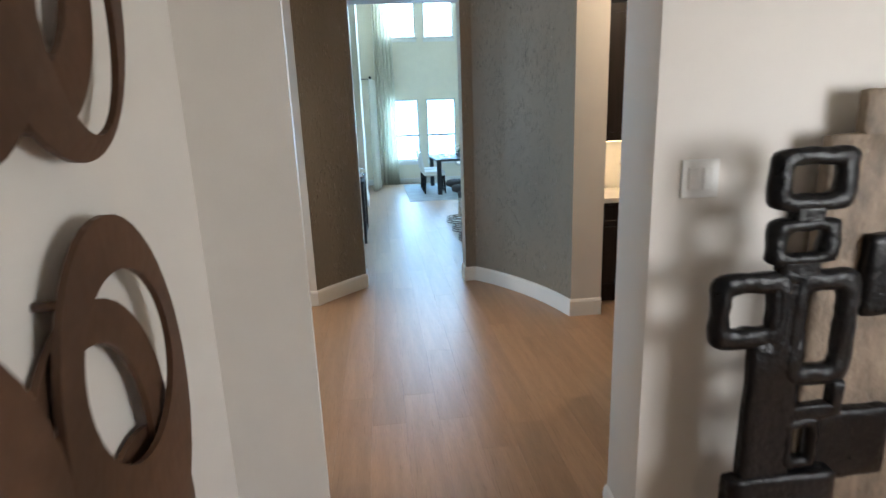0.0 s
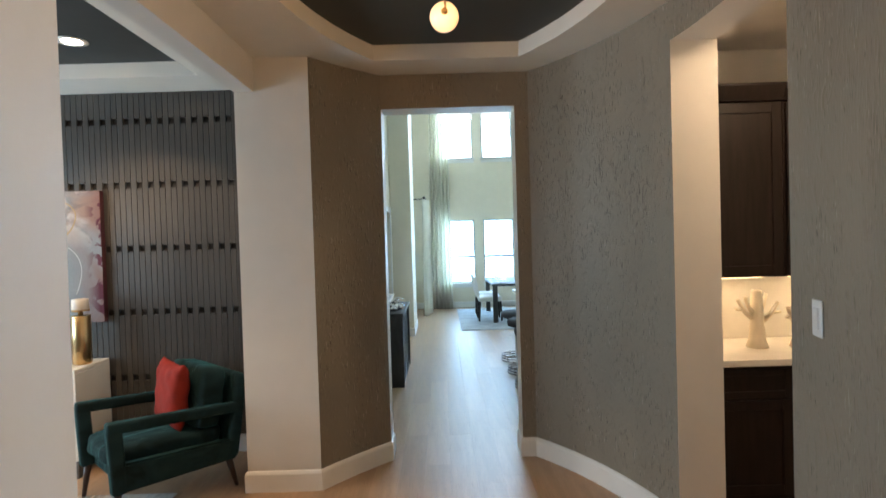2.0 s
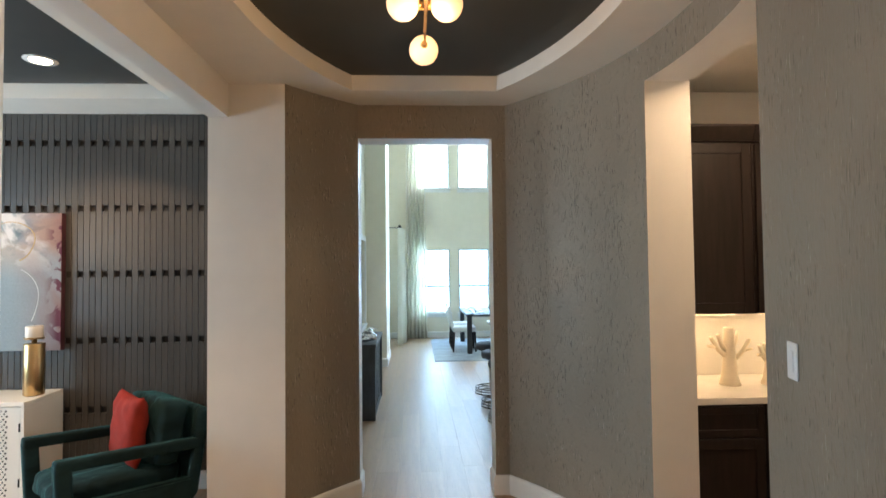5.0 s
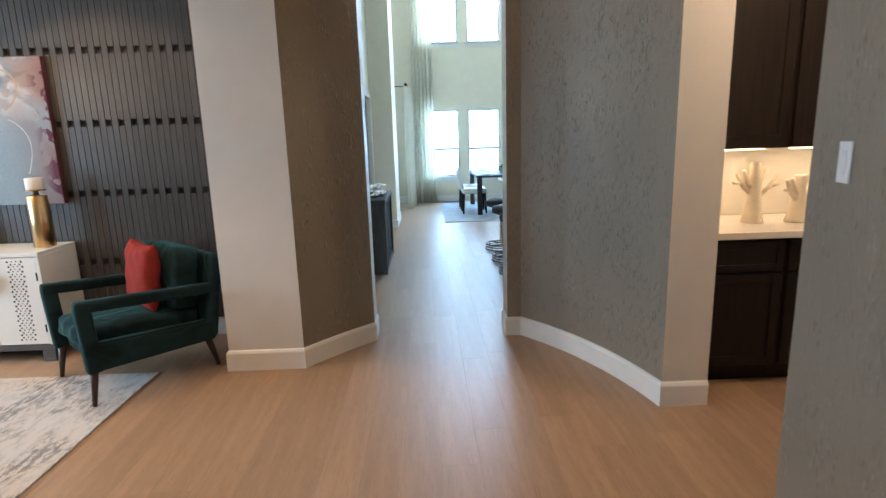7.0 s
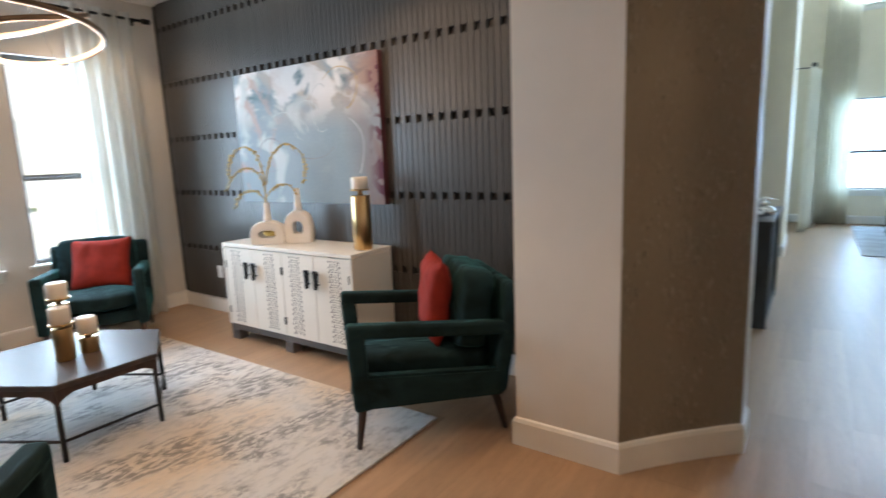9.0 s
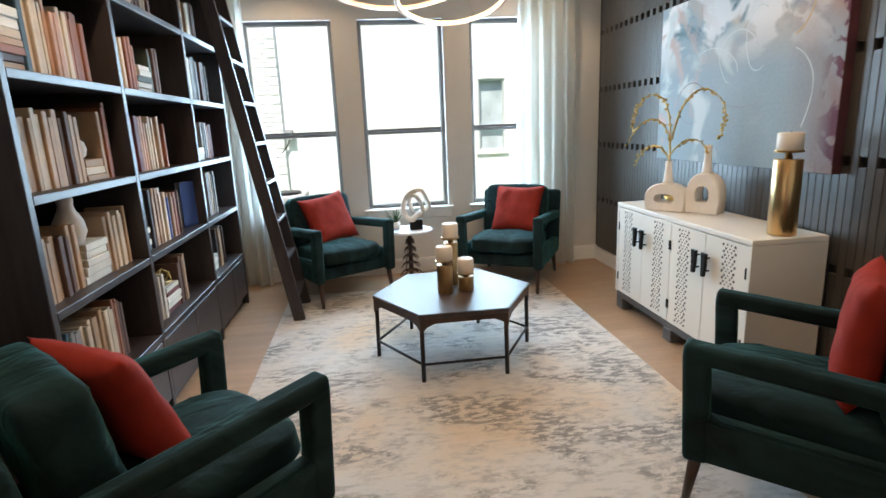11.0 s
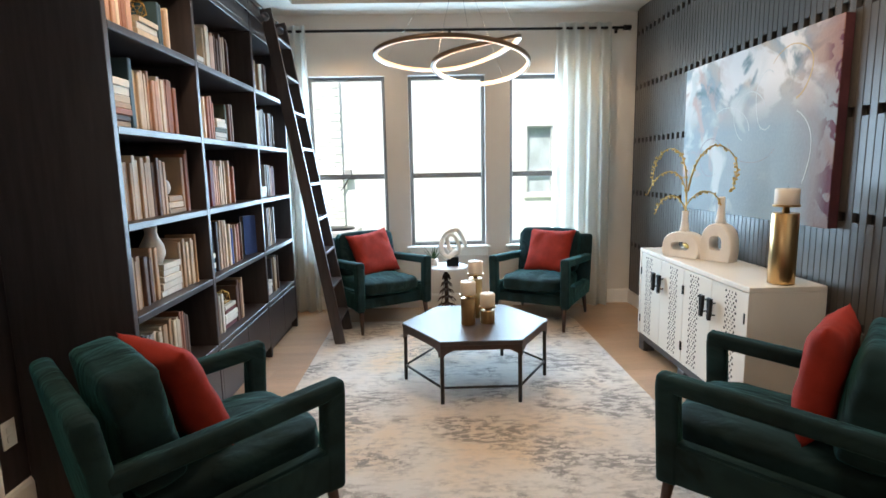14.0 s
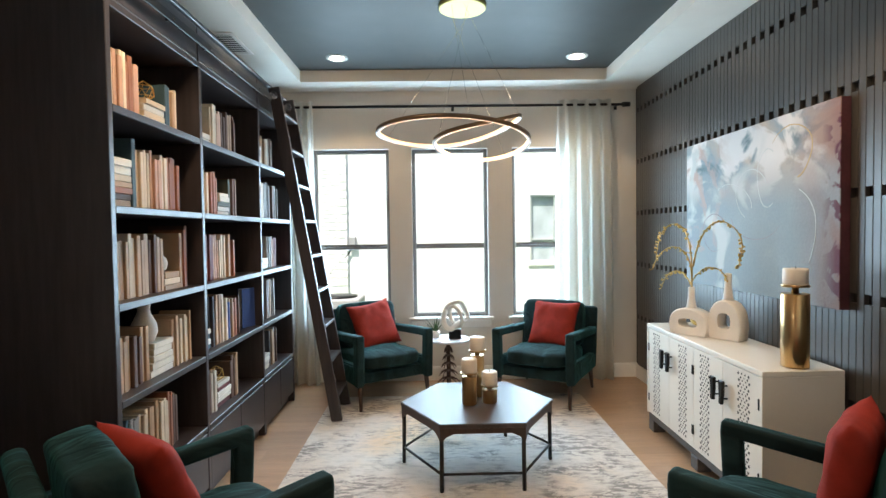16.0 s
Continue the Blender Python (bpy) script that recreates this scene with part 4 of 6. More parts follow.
fill(2, 1, [("G", 0, 0, 0.25), ("U", 6, ("grey", "tan", "grey"), 0.30)])
fill(2, 0, [("U", 4, ("grey", "teal", "cream"), 0.28), ("S", 4, (W,), 0.15), ("U", 6, ("dark", "tan", "grey", "brown"), 0.29)])

# ornaments among the books
sx, sy, sz = STACKTOP[0, 1]
bm = bmesh.new()
lathe(bm, [(0.012, 0.0), (0.045, 0.004), (0.062, 0.05), (0.055, 0.09), (0.032, 0.135), (0.027, 0.155), (0.031, 0.175), (0.022, 0.197), (0.003, 0.205)], seg=20)
for v in bm.verts:
    v.co.x += 0.35 * (v.co.z - 0.1) ** 2 * 8 * 0.1 - 0.12 * max(0, 0.09 - v.co.z)
tube(bm, [(-0.02, 0, 0.03), (-0.07, 0, 0.012), (-0.12, 0, 0.004)], 0.035, 10, r1=0.008, flat=0.5)
tube(bm, [(0.02, 0, 0.178), (0.055, 0, 0.168)], 0.010, 8, r1=0.002)
tagged(part("bird_figurine", bm, MATTE, m=pose(sx + 0.05, sy + 0.02, sz + 0.001, 0, 0, 180)), "matte white ceramic bird resting on a book stack", "figurine")
sx, sy, sz = STACKTOP[0, 2]
bm = bmesh.new()
lathe(bm, [(0.008, 0), (0.028, 0.012), (0.036, 0.04), (0.030, 0.068), (0.014, 0.084), (0.002, 0.088)], seg=18)
tagged(part("egg_ornament", bm, MATTE, m=pose(sx + 0.03, sy + 0.03, sz + 0.001)), "small white egg-shaped ornament on two books", "ornament")
for bay, row, kind in ((0, 4, 0), (2, 4, 1), (1, 0, 0)):
    sx, sy, sz = STACKTOP[bay, row]
    bm = bmesh.new()
    if kind:
        tube(bm, ring(0, 0, 0.045, 0.042, 24, 40.0, 0.6), 0.006, 8, closed=True)
        tube(bm, ring(0, 0, 0.045, 0.030, 24, 0.3, 30.0), 0.006, 8, closed=True)
    else:
        g = bmesh.ops.create_icosphere(bm, subdivisions=1, radius=0.05, matrix=Matrix.Translation((0, 0, 0.043)))["verts"]
        bmesh.ops.wireframe(bm, faces=bm.faces[:], thickness=0.006, use_replace=True)
    tagged(part("wire_ornament", bm, GOLDLEAF, m=pose(sx, sy + 0.03, sz + 0.003)), "gold wire ornament on a stack of white books", "ornament")
for bay, row, dx in ((0, 2, 0.06), (1, 3, 0.0)):
    sx, sy, sz = STACKTOP[bay, row]
    bm = bmesh.new()
    r2 = random.Random(bay)
    for k in range(22):
        a, e = r2.uniform(0, 6.28), r2.uniform(0.4, 1.3)
        d = Vector((math.cos(a) * math.cos(e), math.sin(a) * math.cos(e), math.sin(e)))
        tube(bm, [(0, 0, 0.0), d * 0.04, d * 0.075 - Vector((0, 0, 0.008))], 0.004, 4, r1=0.001, flat=2.5)
    tagged(part("succulent", bm, LEAF, m=pose(sx - dx, sy - 0.03, sz + 0.001)), "small green succulent on stacked books", "plant")
# ---- study furniture ----
rug = tagged(boxes("area_rug", RUG, [(-1.56, 1.56, -1.115, 1.115, 0.001, 0.011)], bevel=0.004), "cream and slate distressed area rug on oak floor", "rug")
rug.matrix_basis = pose(-2.935, 4.05, 0)


def armchair():
    """Open-armed lounge chair, facing +x."""
    c = thing("armchair", "dark green velvet armchair with open arms and walnut legs", "armchair", pose(-1.52, 5.185, 0.011, 0, 0, -133), "green armchairs")
    for s in (-1, 1):
        y = s * 0.325
        bm = bmesh.new()
        beam(bm, (0.315, y, 0.20), (0.335, y, 0.60), 0.085, 0.075, (0, 1, 0), 0.018)
        part("arm_post", bm, VELVET, c)
        bm = bmesh.new()
        beam(bm, (0.375, y, 0.597), (-0.425, y, 0.540), 0.068, 0.076, (0, 1, 0), 0.018)
        part("armrest", bm, VELVET, c)
        bm = bmesh.new()
        prism(bm, [(0.31, 0.205), (0.31, 0.375), (-0.375, 0.335), (-0.395, 0.195)], y - 0.034, y + 0.034, axis="y")
        bmesh.ops.bevel(bm, geom=bm.edges[:], offset=0.012, segments=2, affect="EDGES")
        part("side_panel", bm, VELVET, c)
        for x, lean, top in ((0.315, 0.03, 0.225), (-0.35, -0.05, 0.205)):
            bm = bmesh.new()
            tube(bm, [(x + lean, y * 0.99, 0.0), (x, y * 0.96, top)], 0.013, 10, r1=0.024)
            part("leg", bm, WALNUT, c, "tapered walnut leg")
    bm = bmesh.new()
    box(bm, -0.39, 0.285, -0.30, 0.30, 0.205, 0.30, bevel=0.012)
    part("seat_base", bm, VELVET, c)
    bm = bmesh.new()
    plump(bm, 0.062, 0.282, 0.36, 0.35, 3)
    bmesh.ops.transform(bm, matrix=pose(0, 0, 0, 0, 90, 0), verts=bm.verts[:])
    seat = part("seat_cushion", bm, VELVET, c)
    seat.matrix_basis = pose(-0.005, 0, 0.37, 0, -2.5, 0)
    bm = bmesh.new()
    softbox(bm, -0.038, 0.038, -0.362, 0.362, -0.28, 0.28, 0.030)
    part("back_frame", bm, VELVET, c, m=pose(-0.412, 0, 0.482, 0, -8.8, 0))
    bm = bmesh.new()
    plump(bm, 0.078, 0.278, 0.205, 0.26, 8, 9.0)
    bc = part("back_cushion", bm, VELVET, c)
    bc.matrix_basis = pose(-0.275, 0, 0.615, 0, -9, 0)
    return c


chair = armchair()
SPOTS = [(-1.52, 5.185, -133), (-1.555, 2.985, 132.5), (-4.47, 4.855, -30), (-4.54, 3.35, 30)]
for x, y, a in SPOTS[1:]:
    copy_thing(chair, pose(x, y, 0.011, 0, 0, a))
for k, (x, y, a) in enumerate(SPOTS):
    bm = bmesh.new()
    pillow(bm, 0.44 if k < 2 else 0.45, 0.070, seed=k)
    ca, sa = math.cos(radians(a)), math.sin(radians(a))
    dx, dy, lean, swing, lift, roll = ((-0.115, 0.0, 6, -3, 0.655, 0), (-0.11, 0.01, 22, 12, 0.64, 0), (-0.155, 0.03, 24, -4, 0.625, -1), (-0.155, 0.03, 24, 6, 0.63, 7))[k]
    m = pose(x + ca * dx - sa * dy, y + sa * dx + ca * dy, lift, 0, 0, a - 90 + swing) @ pose(0, 0, 0, lean, 0, 0) @ pose(0, 0, 0, 0, roll, 0)
    tagged(part("throw_pillow", bm, RED, m=m), "rust red square throw pillow on a green armchair", "pillow", "red throw pillows")

# hexagonal coffee table
tab = thing("coffee_table", "hexagonal dark wood coffee table with slim bronze legs", "table", pose(-3.085, 4.125, 0.011))
hexa = [(0.49 * math.cos(radians(30 + 60 * k)), 0.49 * math.sin(radians(30 + 60 * k))) for k in range(6)]
bm = bmesh.new()
prism(bm, hexa, 0.365, 0.392)
bmesh.ops.bevel(bm, geom=bm.edges[:], offset=0.005, segments=2, affect="EDGES")
part("tabletop", bm, TABLETOP, tab)
for k in range(6):
    a, b = Vector((*hexa[k], 0)) * 0.975, Vector((*hexa[(k + 1) % 6], 0)) * 0.975
    nrm = (a + b).normalized()
    bm = bmesh.new()
    # apron, arched towards its ends
    d = (b - a).normalized()
    L = (b - a).length
    prof = [(0, 0.364), (L, 0.364), (L, 0.285), (L - 0.03, 0.315), (L - 0.075, 0.335), (0.075, 0.335), (0.03, 0.315), (0, 0.285)]
    prism(bm, prof, -0.009, 0.009, axis="y")
    mm = Matrix((d, -nrm, (0, 0, 1))).transposed().to_4x4()
    mm.translation = a * 0.99
    bmesh.ops.transform(bm, matrix=mm, verts=bm.verts[:])
    part("apron", bm, WALNUT, tab)
    bm = bmesh.new()
    tube(bm, [a * 0.985 + Vector((0, 0, 0.0)), a * 0.975 + Vector((0, 0, 0.364))], 0.0125, 10)
    part("leg", bm, BRONZE, tab)
    bm = bmesh.new()
    tube(bm, [a * 0.985 + Vector((0, 0, 0.10)), b * 0.985 + Vector((0, 0, 0.10))], 0.008, 8)
    part("stretcher", bm, BRONZE, tab)


def candle_holder(m, r, h, cr, ch, neck, label):
    c = thing("candle_holder", label, "candle holder", m, "gold candle holders")
    bm = bmesh.new()
    lathe(bm, [(r * 0.96, 0), (r, 0.004), (r, h - 0.004), (r * 0.96, h)], seg=10 if neck > 0.03 else 28)
    part("body", bm, GOLD, c)
    bm = bmesh.new()
    lathe(bm, [(0.018, h), (0.014, h + neck * 0.7), (0.05 * cr / 0.045, h + neck * 0.8), (cr * 1.12, h + neck), (cr * 1.12, h + neck + 0.003)], seg=24)
    part("plate", bm, GOLD, c)
    bm = bmesh.new()
    z = h + neck + 0.0035
    lathe(bm, [(cr * 0.95, z), (cr, z + 0.004), (cr, z + ch - 0.006), (cr * 0.93, z + ch), (cr * 0.5, z + ch - 0.003), (0.004, z + ch - 0.004)], seg=28)
    cd = part("candle", bm, WAX, c, "ivory pillar candle")
    bm = bmesh.new()
    tube(bm, [(0, 0, z + ch - 0.004), (0.002, 0, z + ch + 0.012)], 0.0015, 6)
    part("wick", bm, DARKHOLE, cd)


TZ = 0.404
candle_holder(pose(-3.02, 4.075, TZ), 0.047, 0.175, 0.05, 0.085, 0.022, "gold cylinder candle holder with ivory candle on coffee table")
candle_holder(pose(-3.19, 4.14, TZ), 0.045, 0.27, 0.05, 0.085, 0.03, "tallest gold candle holder with ivory candle on coffee table")
candle_holder(pose(-3.05, 4.205, TZ), 0.048, 0.085, 0.05, 0.085, 0.022, "short gold candle holder with ivory candle on coffee table")
candle_holder(pose(-2.30, 5.655, 0.793), 0.065, 0.365, 0.056, 0.08, 0.04, "tall faceted gold candle holder on white sideboard")

# side table between the far chairs
st = thing("side_table", "round white marble side table on carved bronze leaf base", "table", pose(-4.58, 3.985, 0))
bm = bmesh.new()
lathe(bm, [(0.19, 0.49), (0.205, 0.494), (0.205, 0.508), (0.19, 0.513)], seg=40)
part("tabletop", bm, MARBLE, st)
bm = bmesh.new()
cyl(bm, 0, 0, 0.0, 0.49, 0.02, 0.018, 14)
part("stem", bm, WALNUT, st)
for k in range(8):
    a = 2 * math.pi * k / 8
    bm = bmesh.new()
    for j in range(6):
        z = 0.03 + 0.07 * j
        w = 0.12 * (1 - j / 7.5)
        tube(bm, [(0.015 * math.cos(a), 0.015 * math.sin(a), z + 0.05), (w * 0.7 * math.cos(a), w * 0.7 * math.sin(a), z + 0.035), (w * math.cos(a + 0.15), w * math.sin(a + 0.15), z)], 0.014, 6, r1=0.004, flat=0.5)
    part("carved_leaf", bm, WALNUT, st)
bm = bmesh.new()
cyl(bm, 0, 0, 0.0, 0.02, 0.13, 0.12, 24)
part("foot", bm, WALNUT, st)

knot = thing("knot_sculpture", "cream looping ribbon sculpture on a black block", "sculpture", pose(-4.56, 4.045, 0.5135))
bm = bmesh.new()
box(bm, -0.045, 0.045, -0.055, 0.055, 0, 0.085, bevel=0.004)
part("base", bm, BLACKWOOD, knot)
pts = []
for k in range(64):
    t = 2 * math.pi * k / 64
    pts.append((0.04 * math.sin(2 * t + 0.6), 0.105 * math.sin(t) * (1 + 0.15 * math.cos(3 * t)) - 0.01 * math.cos(2 * t), 0.215 + 0.125 * math.cos(t) * (0.9 + 0.25 * math.sin(2 * t))))
bm = bmesh.new()
tube(bm, pts, 0.026, 10, closed=True, flat=0.55)
pts = [(0.02 * math.cos(t), 0.055 * math.sin(t) + 0.01, 0.20 + 0.095 * math.cos(t + 0.5)) for t in [2 * math.pi * k / 40 for k in range(40)]]
tube(bm, pts, 0.020, 10, closed=True, flat=0.6)
part("ribbon", bm, MATTE, knot)
pot = thing("potted_plant", "small spiky green plant in white pot", "plant", pose(-4.60, 3.87, 0.5135))
bm = bmesh.new()
lathe(bm, [(0.028, 0), (0.036, 0.004), (0.042, 0.06), (0.036, 0.062)], seg=20)
part("pot", bm, MATTE, pot)
r2 = random.Random(4)
for k in range(14):
    a, e = k * 2.4, r2.uniform(0.7, 1.45)
    d = Vector((math.cos(a) * math.cos(e), math.sin(a) * math.cos(e), math.sin(e)))
    bm = bmesh.new()
    p0 = Vector((0, 0, 0.055))
    tube(bm, [p0, p0 + d * 0.07, p0 + d * r2.uniform(0.11, 0.16)], 0.009, 6, r1=0.001, flat=0.35)
    part("leaf", bm, LEAF, pot)

# sideboard
sb = thing("sideboard", "white lacquer sideboard with perforated doors and black handles", "sideboard", pose(-2.9175, 5.44, 0))
SW, SD, SH = 1.405, 0.405, 0.79
h = SW / 2
bm = bmesh.new()
box(bm, -h, h, 0.0, SD, SH - 0.028, SH, bevel=0.003, seg=1)
part("top", bm, WHITEWOOD, sb)
for s in (-1, 1):
    bm = bmesh.new()
    box(bm, s * h - (0.025 if s > 0 else 0), s * h + (0 if s > 0 else 0.025), 0.0, SD, 0.13, SH - 0.029, bevel=0.002, seg=1)
    part("side_panel", bm, WHITEWOOD, sb)
bm = bmesh.new()
box(bm, -h + 0.026, h - 0.026, 0.03, SD - 0.004, 0.131, SH - 0.030)
part("carcass", bm, WHITEWOOD, sb)
bm = bmesh.new()
box(bm, -h + 0.004, h - 0.004, 0.012, SD - 0.01, 0.085, 0.129, bevel=0.002, seg=1)
part("plinth", bm, GREYWOOD, sb)
for x in (-h + 0.05, 0.0, h - 0.05):
    for y in (0.055, SD - 0.06):
        bm = bmesh.new()
        box(bm, x - 0.045, x + 0.045, y - 0.045, y + 0.045, 0.0, 0.0845, bevel=0.004, seg=1)
        part("foot", bm, GREYWOOD, sb)
dw = (SW - 0.05) / 4
for k in range(4):
    x0 = -h + 0.025 + k * dw
    bm = bmesh.new()
    box(bm, x0 + 0.002, x0 + dw - 0.002, 0.004, 0.028, 0.135, SH - 0.034, bevel=0.002, seg=1)
    door = part("door", bm, WHITEWOOD, sb)
    # band of punched holes, in a zigzag: flat discs, dark as the shade inside
    bm = bmesh.new()
    bx = x0 + dw * (0.5 if k % 2 == 0 else 0.5) + (-0.03 if k % 2 == 0 else 0.03)
    for j in range(17):
        z = 0.17 + j * 0.035
        for sx, dz, r in ((-0.046, 0.0, 0.0075), (0.046, 0.0, 0.0075), (-0.030, 0.0165, 0.0062), (0.030, 0.0165, 0.0062), (-0.015, 0.002, 0.0050), (0.015, 0.002, 0.0050), (0.0, 0.0175, 0.0042)):
            if z + dz < SH - 0.05:
                bmesh.ops.create_cone(bm, cap_ends=True, segments=7, radius1=r, radius2=r, depth=0.002, matrix=pose(bx + sx + (0.003 if j % 2 else -0.003), 0.0035, z + dz, 90, 0, 0))
    tagged(part("perforation", bm, DARKHOLE, door, "band of dark punched holes"), kind="stuff")
    xh = x0 + (dw - 0.045 if k % 2 == 0 else 0.045)
    bm = bmesh.new()
    prism(bm, [(-0.015, 0.0), (0.009, 0.0), (0.020, 0.06), (0.022, 0.13), (-0.022, 0.13), (-0.014, 0.06)], -0.038, -0.020, axis="y")
    bmesh.ops.bevel(bm, geom=bm.edges[:], offset=0.003, segments=1, affect="EDGES")
    for z in (0.03, 0.10):
        tube(bm, [(0, -0.024, z), (0, 0.004, z)], 0.005, 8)
    part("handle", bm, BLACKMETAL, door, "black forged pull handle", pose(xh, 0, 0.53))
    for z in (0.25, 0.62):
        bm = bmesh.new()
        xk = x0 + 0.006 if k % 2 == 0 else x0 + dw - 0.006
        box(bm, xk - 0.004, xk + 0.004, -0.002, 0.006, z - 0.028, z + 0.028)
        part("hinge", bm, BLACKMETAL, door)


def ring_vase(m, w, body, neck, hole_w, hole_z0, hole_z1, label):
    """Flat bottle vase with an opening through its body: an outline with a slot, given thickness."""
    v = thing("vase", label, "vase", m, "hoop vases")
    bm = bmesh.new()
    d = 0.055
    out = []
    for k in range(28):
        t = math.pi * k / 27
        x, z = w / 2 * math.cos(t), body * (0.28 + 0.72 * math.sin(t) ** 0.75)
        out.append((x, z))
    out = [(w / 2 * 0.92, 0.0)] + out + [(-w / 2 * 0.92, 0.0)]
    hz, hh, n = (hole_z0 + hole_z1) / 2, (hole_z1 - hole_z0) / 2, len(out)
    inner = []
    for x, z in out:
        a = math.atan2((z - hz) / hh, x / (hole_w / 2))
        ca, sa = math.cos(a), math.sin(a)
        p = 2.8
        r = (abs(ca) ** p + abs(sa) ** p) ** (-1 / p)
        inner.append((hole_w / 2 * ca * r, hz + hh * sa * r))
    sides = []
    for y, k in ((-d, 0.0), (-d * 0.7, 0.008), (d * 0.7, 0.008), (d, 0.0)):
        o = [bm.verts.new((x + math.copysign(k, x), y * (1 if k == 0 else 1), max(0, z + (k if z > 0 else 0)))) for x, z in out]
        i = [bm.verts.new((x, y, z)) for x, z in inner]
        sides.append((o, i))
    for (o0, i0), (o1, i1) in zip(sides, sides[1:]):
        for k in range(n):
            q = (k + 1) % n
            bm.faces.new((o0[k], o0[q], o1[q], o1[k])).smooth = True
            bm.faces.new((i0[q], i0[k], i1[k], i1[q])).smooth = True
    for o, i in (sides[0], sides[-1]):
        for k in range(n):
            q = (k + 1) % n
            bm.faces.new((o[k], i[k], i[q], o[q]))
    part("body", bm, MATTE, v)
    bm = bmesh.new()
    lathe(bm, [(0.040, body - 0.015), (0.028, body + 0.03), (0.021, body + neck * 0.6), (0.021, body + neck - 0.006), (0.018, body + neck), (0.012, body + neck - 0.02)], seg=20)
    part("neck", bm, MATTE, v)
    return v


ring_vase(pose(-3.17, 5.555, 0.793, 0, 0, 36), 0.25, 0.165, 0.145, 0.13, 0.045, 0.105, "wide chalk white hoop vase on the sideboard")
ring_vase(pose(-2.99, 5.70, 0.793, 0, 0, 32), 0.20, 0.235, 0.175, 0.085, 0.055, 0.165, "tall chalk white hoop vase on the sideboard")
tagged(boxes("tray", MATTE, [(-3.44, -3.18, 5.60, 5.78, 0.7925, 0.812)], bevel=0.003), "low white tray on the sideboard", "tray")
bm = bmesh.new()
lathe(bm, [(0.01, 0), (0.05, 0.004), (0.075, 0.04), (0.07, 0.05), (0.045, 0.02), (0.004, 0.012)], seg=24)
tagged(part("bowl", bm, GOLDLEAF, m=pose(-3.30, 5.69, 0.813)), "small gold bowl on a white tray", "bowl")

branch = thing("gold_branch", "gold metal branch with small round buds in a vase", "branch", pose(-3.17, 5.555, 1.02, 0, 0, 34))
r3 = random.Random(3)


def stem(pts, n=16):
    """A smooth line through four control points."""
    a, b, c, d = (Vector(p) for p in pts)
    a, b, c, d = (Vector((v.x * 1.2, v.y, v.z * 1.08)) for v in (a, b, c, d))
    return [((1 - t) ** 3) * a + 3 * t * (1 - t) ** 2 * b + 3 * t * t * (1 - t) * c + t ** 3 * d for t in [k / n for k in range(n + 1)]]


TWIGS = [[(0, 0, 0.0), (0.01, 0, 0.30), (-0.01, 0.0, 0.48), (-0.13, 0.02, 0.46)], [(-0.13, 0.02, 0.46), (-0.19, 0.02, 0.43), (-0.21, 0.01, 0.38), (-0.215, 0.0, 0.24)],
         [(0.01, 0, 0.2), (0.04, 0.0, 0.45), (0.15, 0.02, 0.55), (0.24, 0.03, 0.40)], [(0.24, 0.03, 0.40), (0.27, 0.03, 0.34), (0.26, 0.02, 0.28), (0.24, 0.02, 0.20)],
         [(0, 0, 0.16), (0.0, -0.02, 0.36), (-0.16, -0.03, 0.38), (-0.23, -0.02, 0.17)], [(0.0, 0, 0.10), (0.06, -0.02, 0.22), (0.16, -0.02, 0.24), (0.20, -0.01, 0.13)],
         [(0.0, 0, 0.08), (-0.05, 0.02, 0.20), (-0.16, 0.03, 0.20), (-0.20, 0.03, 0.05)]]
for k, tw in enumerate(TWIGS):
    line = stem(tw)
    bm = bmesh.new()
    tube(bm, line, 0.0065 if k in (0, 2) else 0.0045, 7, r1=0.003)
    tg = part("twig", bm, GOLDLEAF, branch)
    bm = bmesh.new()
    for p in line[3:]:
        for _ in range(r3.choice((1, 1, 2))):
            o = Vector((r3.uniform(-1, 1), r3.uniform(-1, 1), r3.uniform(-1, 0.4))).normalized() * 0.013
            bmesh.ops.create_icosphere(bm, subdivisions=1, radius=r3.uniform(0.006, 0.0095), matrix=Matrix.Translation(p + o))
    tagged(part("bud", bm, GOLDLEAF, tg), kind="stuff")

# painting
pic = thing("painting", "large abstract canvas in pale blue, cream and plum", "painting", pose(-3.01, 5.872, 1.595))
bm = bmesh.new()
box(bm, -0.785, 0.785, -0.052, -0.047, -0.515, 0.515, bevel=0.002, seg=1)
part("canvas", bm, ART, pic)
bm = bmesh.new()
for d in ((-0.784, -0.744, -0.514, 0.514), (0.744, 0.784, -0.514, 0.514), (-0.744, 0.744, 0.474, 0.514), (-0.744, 0.744, -0.514, -0.474)):
    box(bm, d[0], d[1], -0.0465, -0.002, d[2], d[3])
part("wrapped_edge", bm, PLUM, pic, "dark plum painted canvas edge")

STROKE = {"pale": mat("pale_paint_stroke", (0.55, 0.56, 0.55), 0.6, var=0.1), "ochre": mat("ochre_paint_stroke", (0.50, 0.33, 0.14), 0.6, var=0.2), "dusk": mat("grey_pink_paint_stroke", (0.30, 0.26, 0.27), 0.6, var=0.2)}
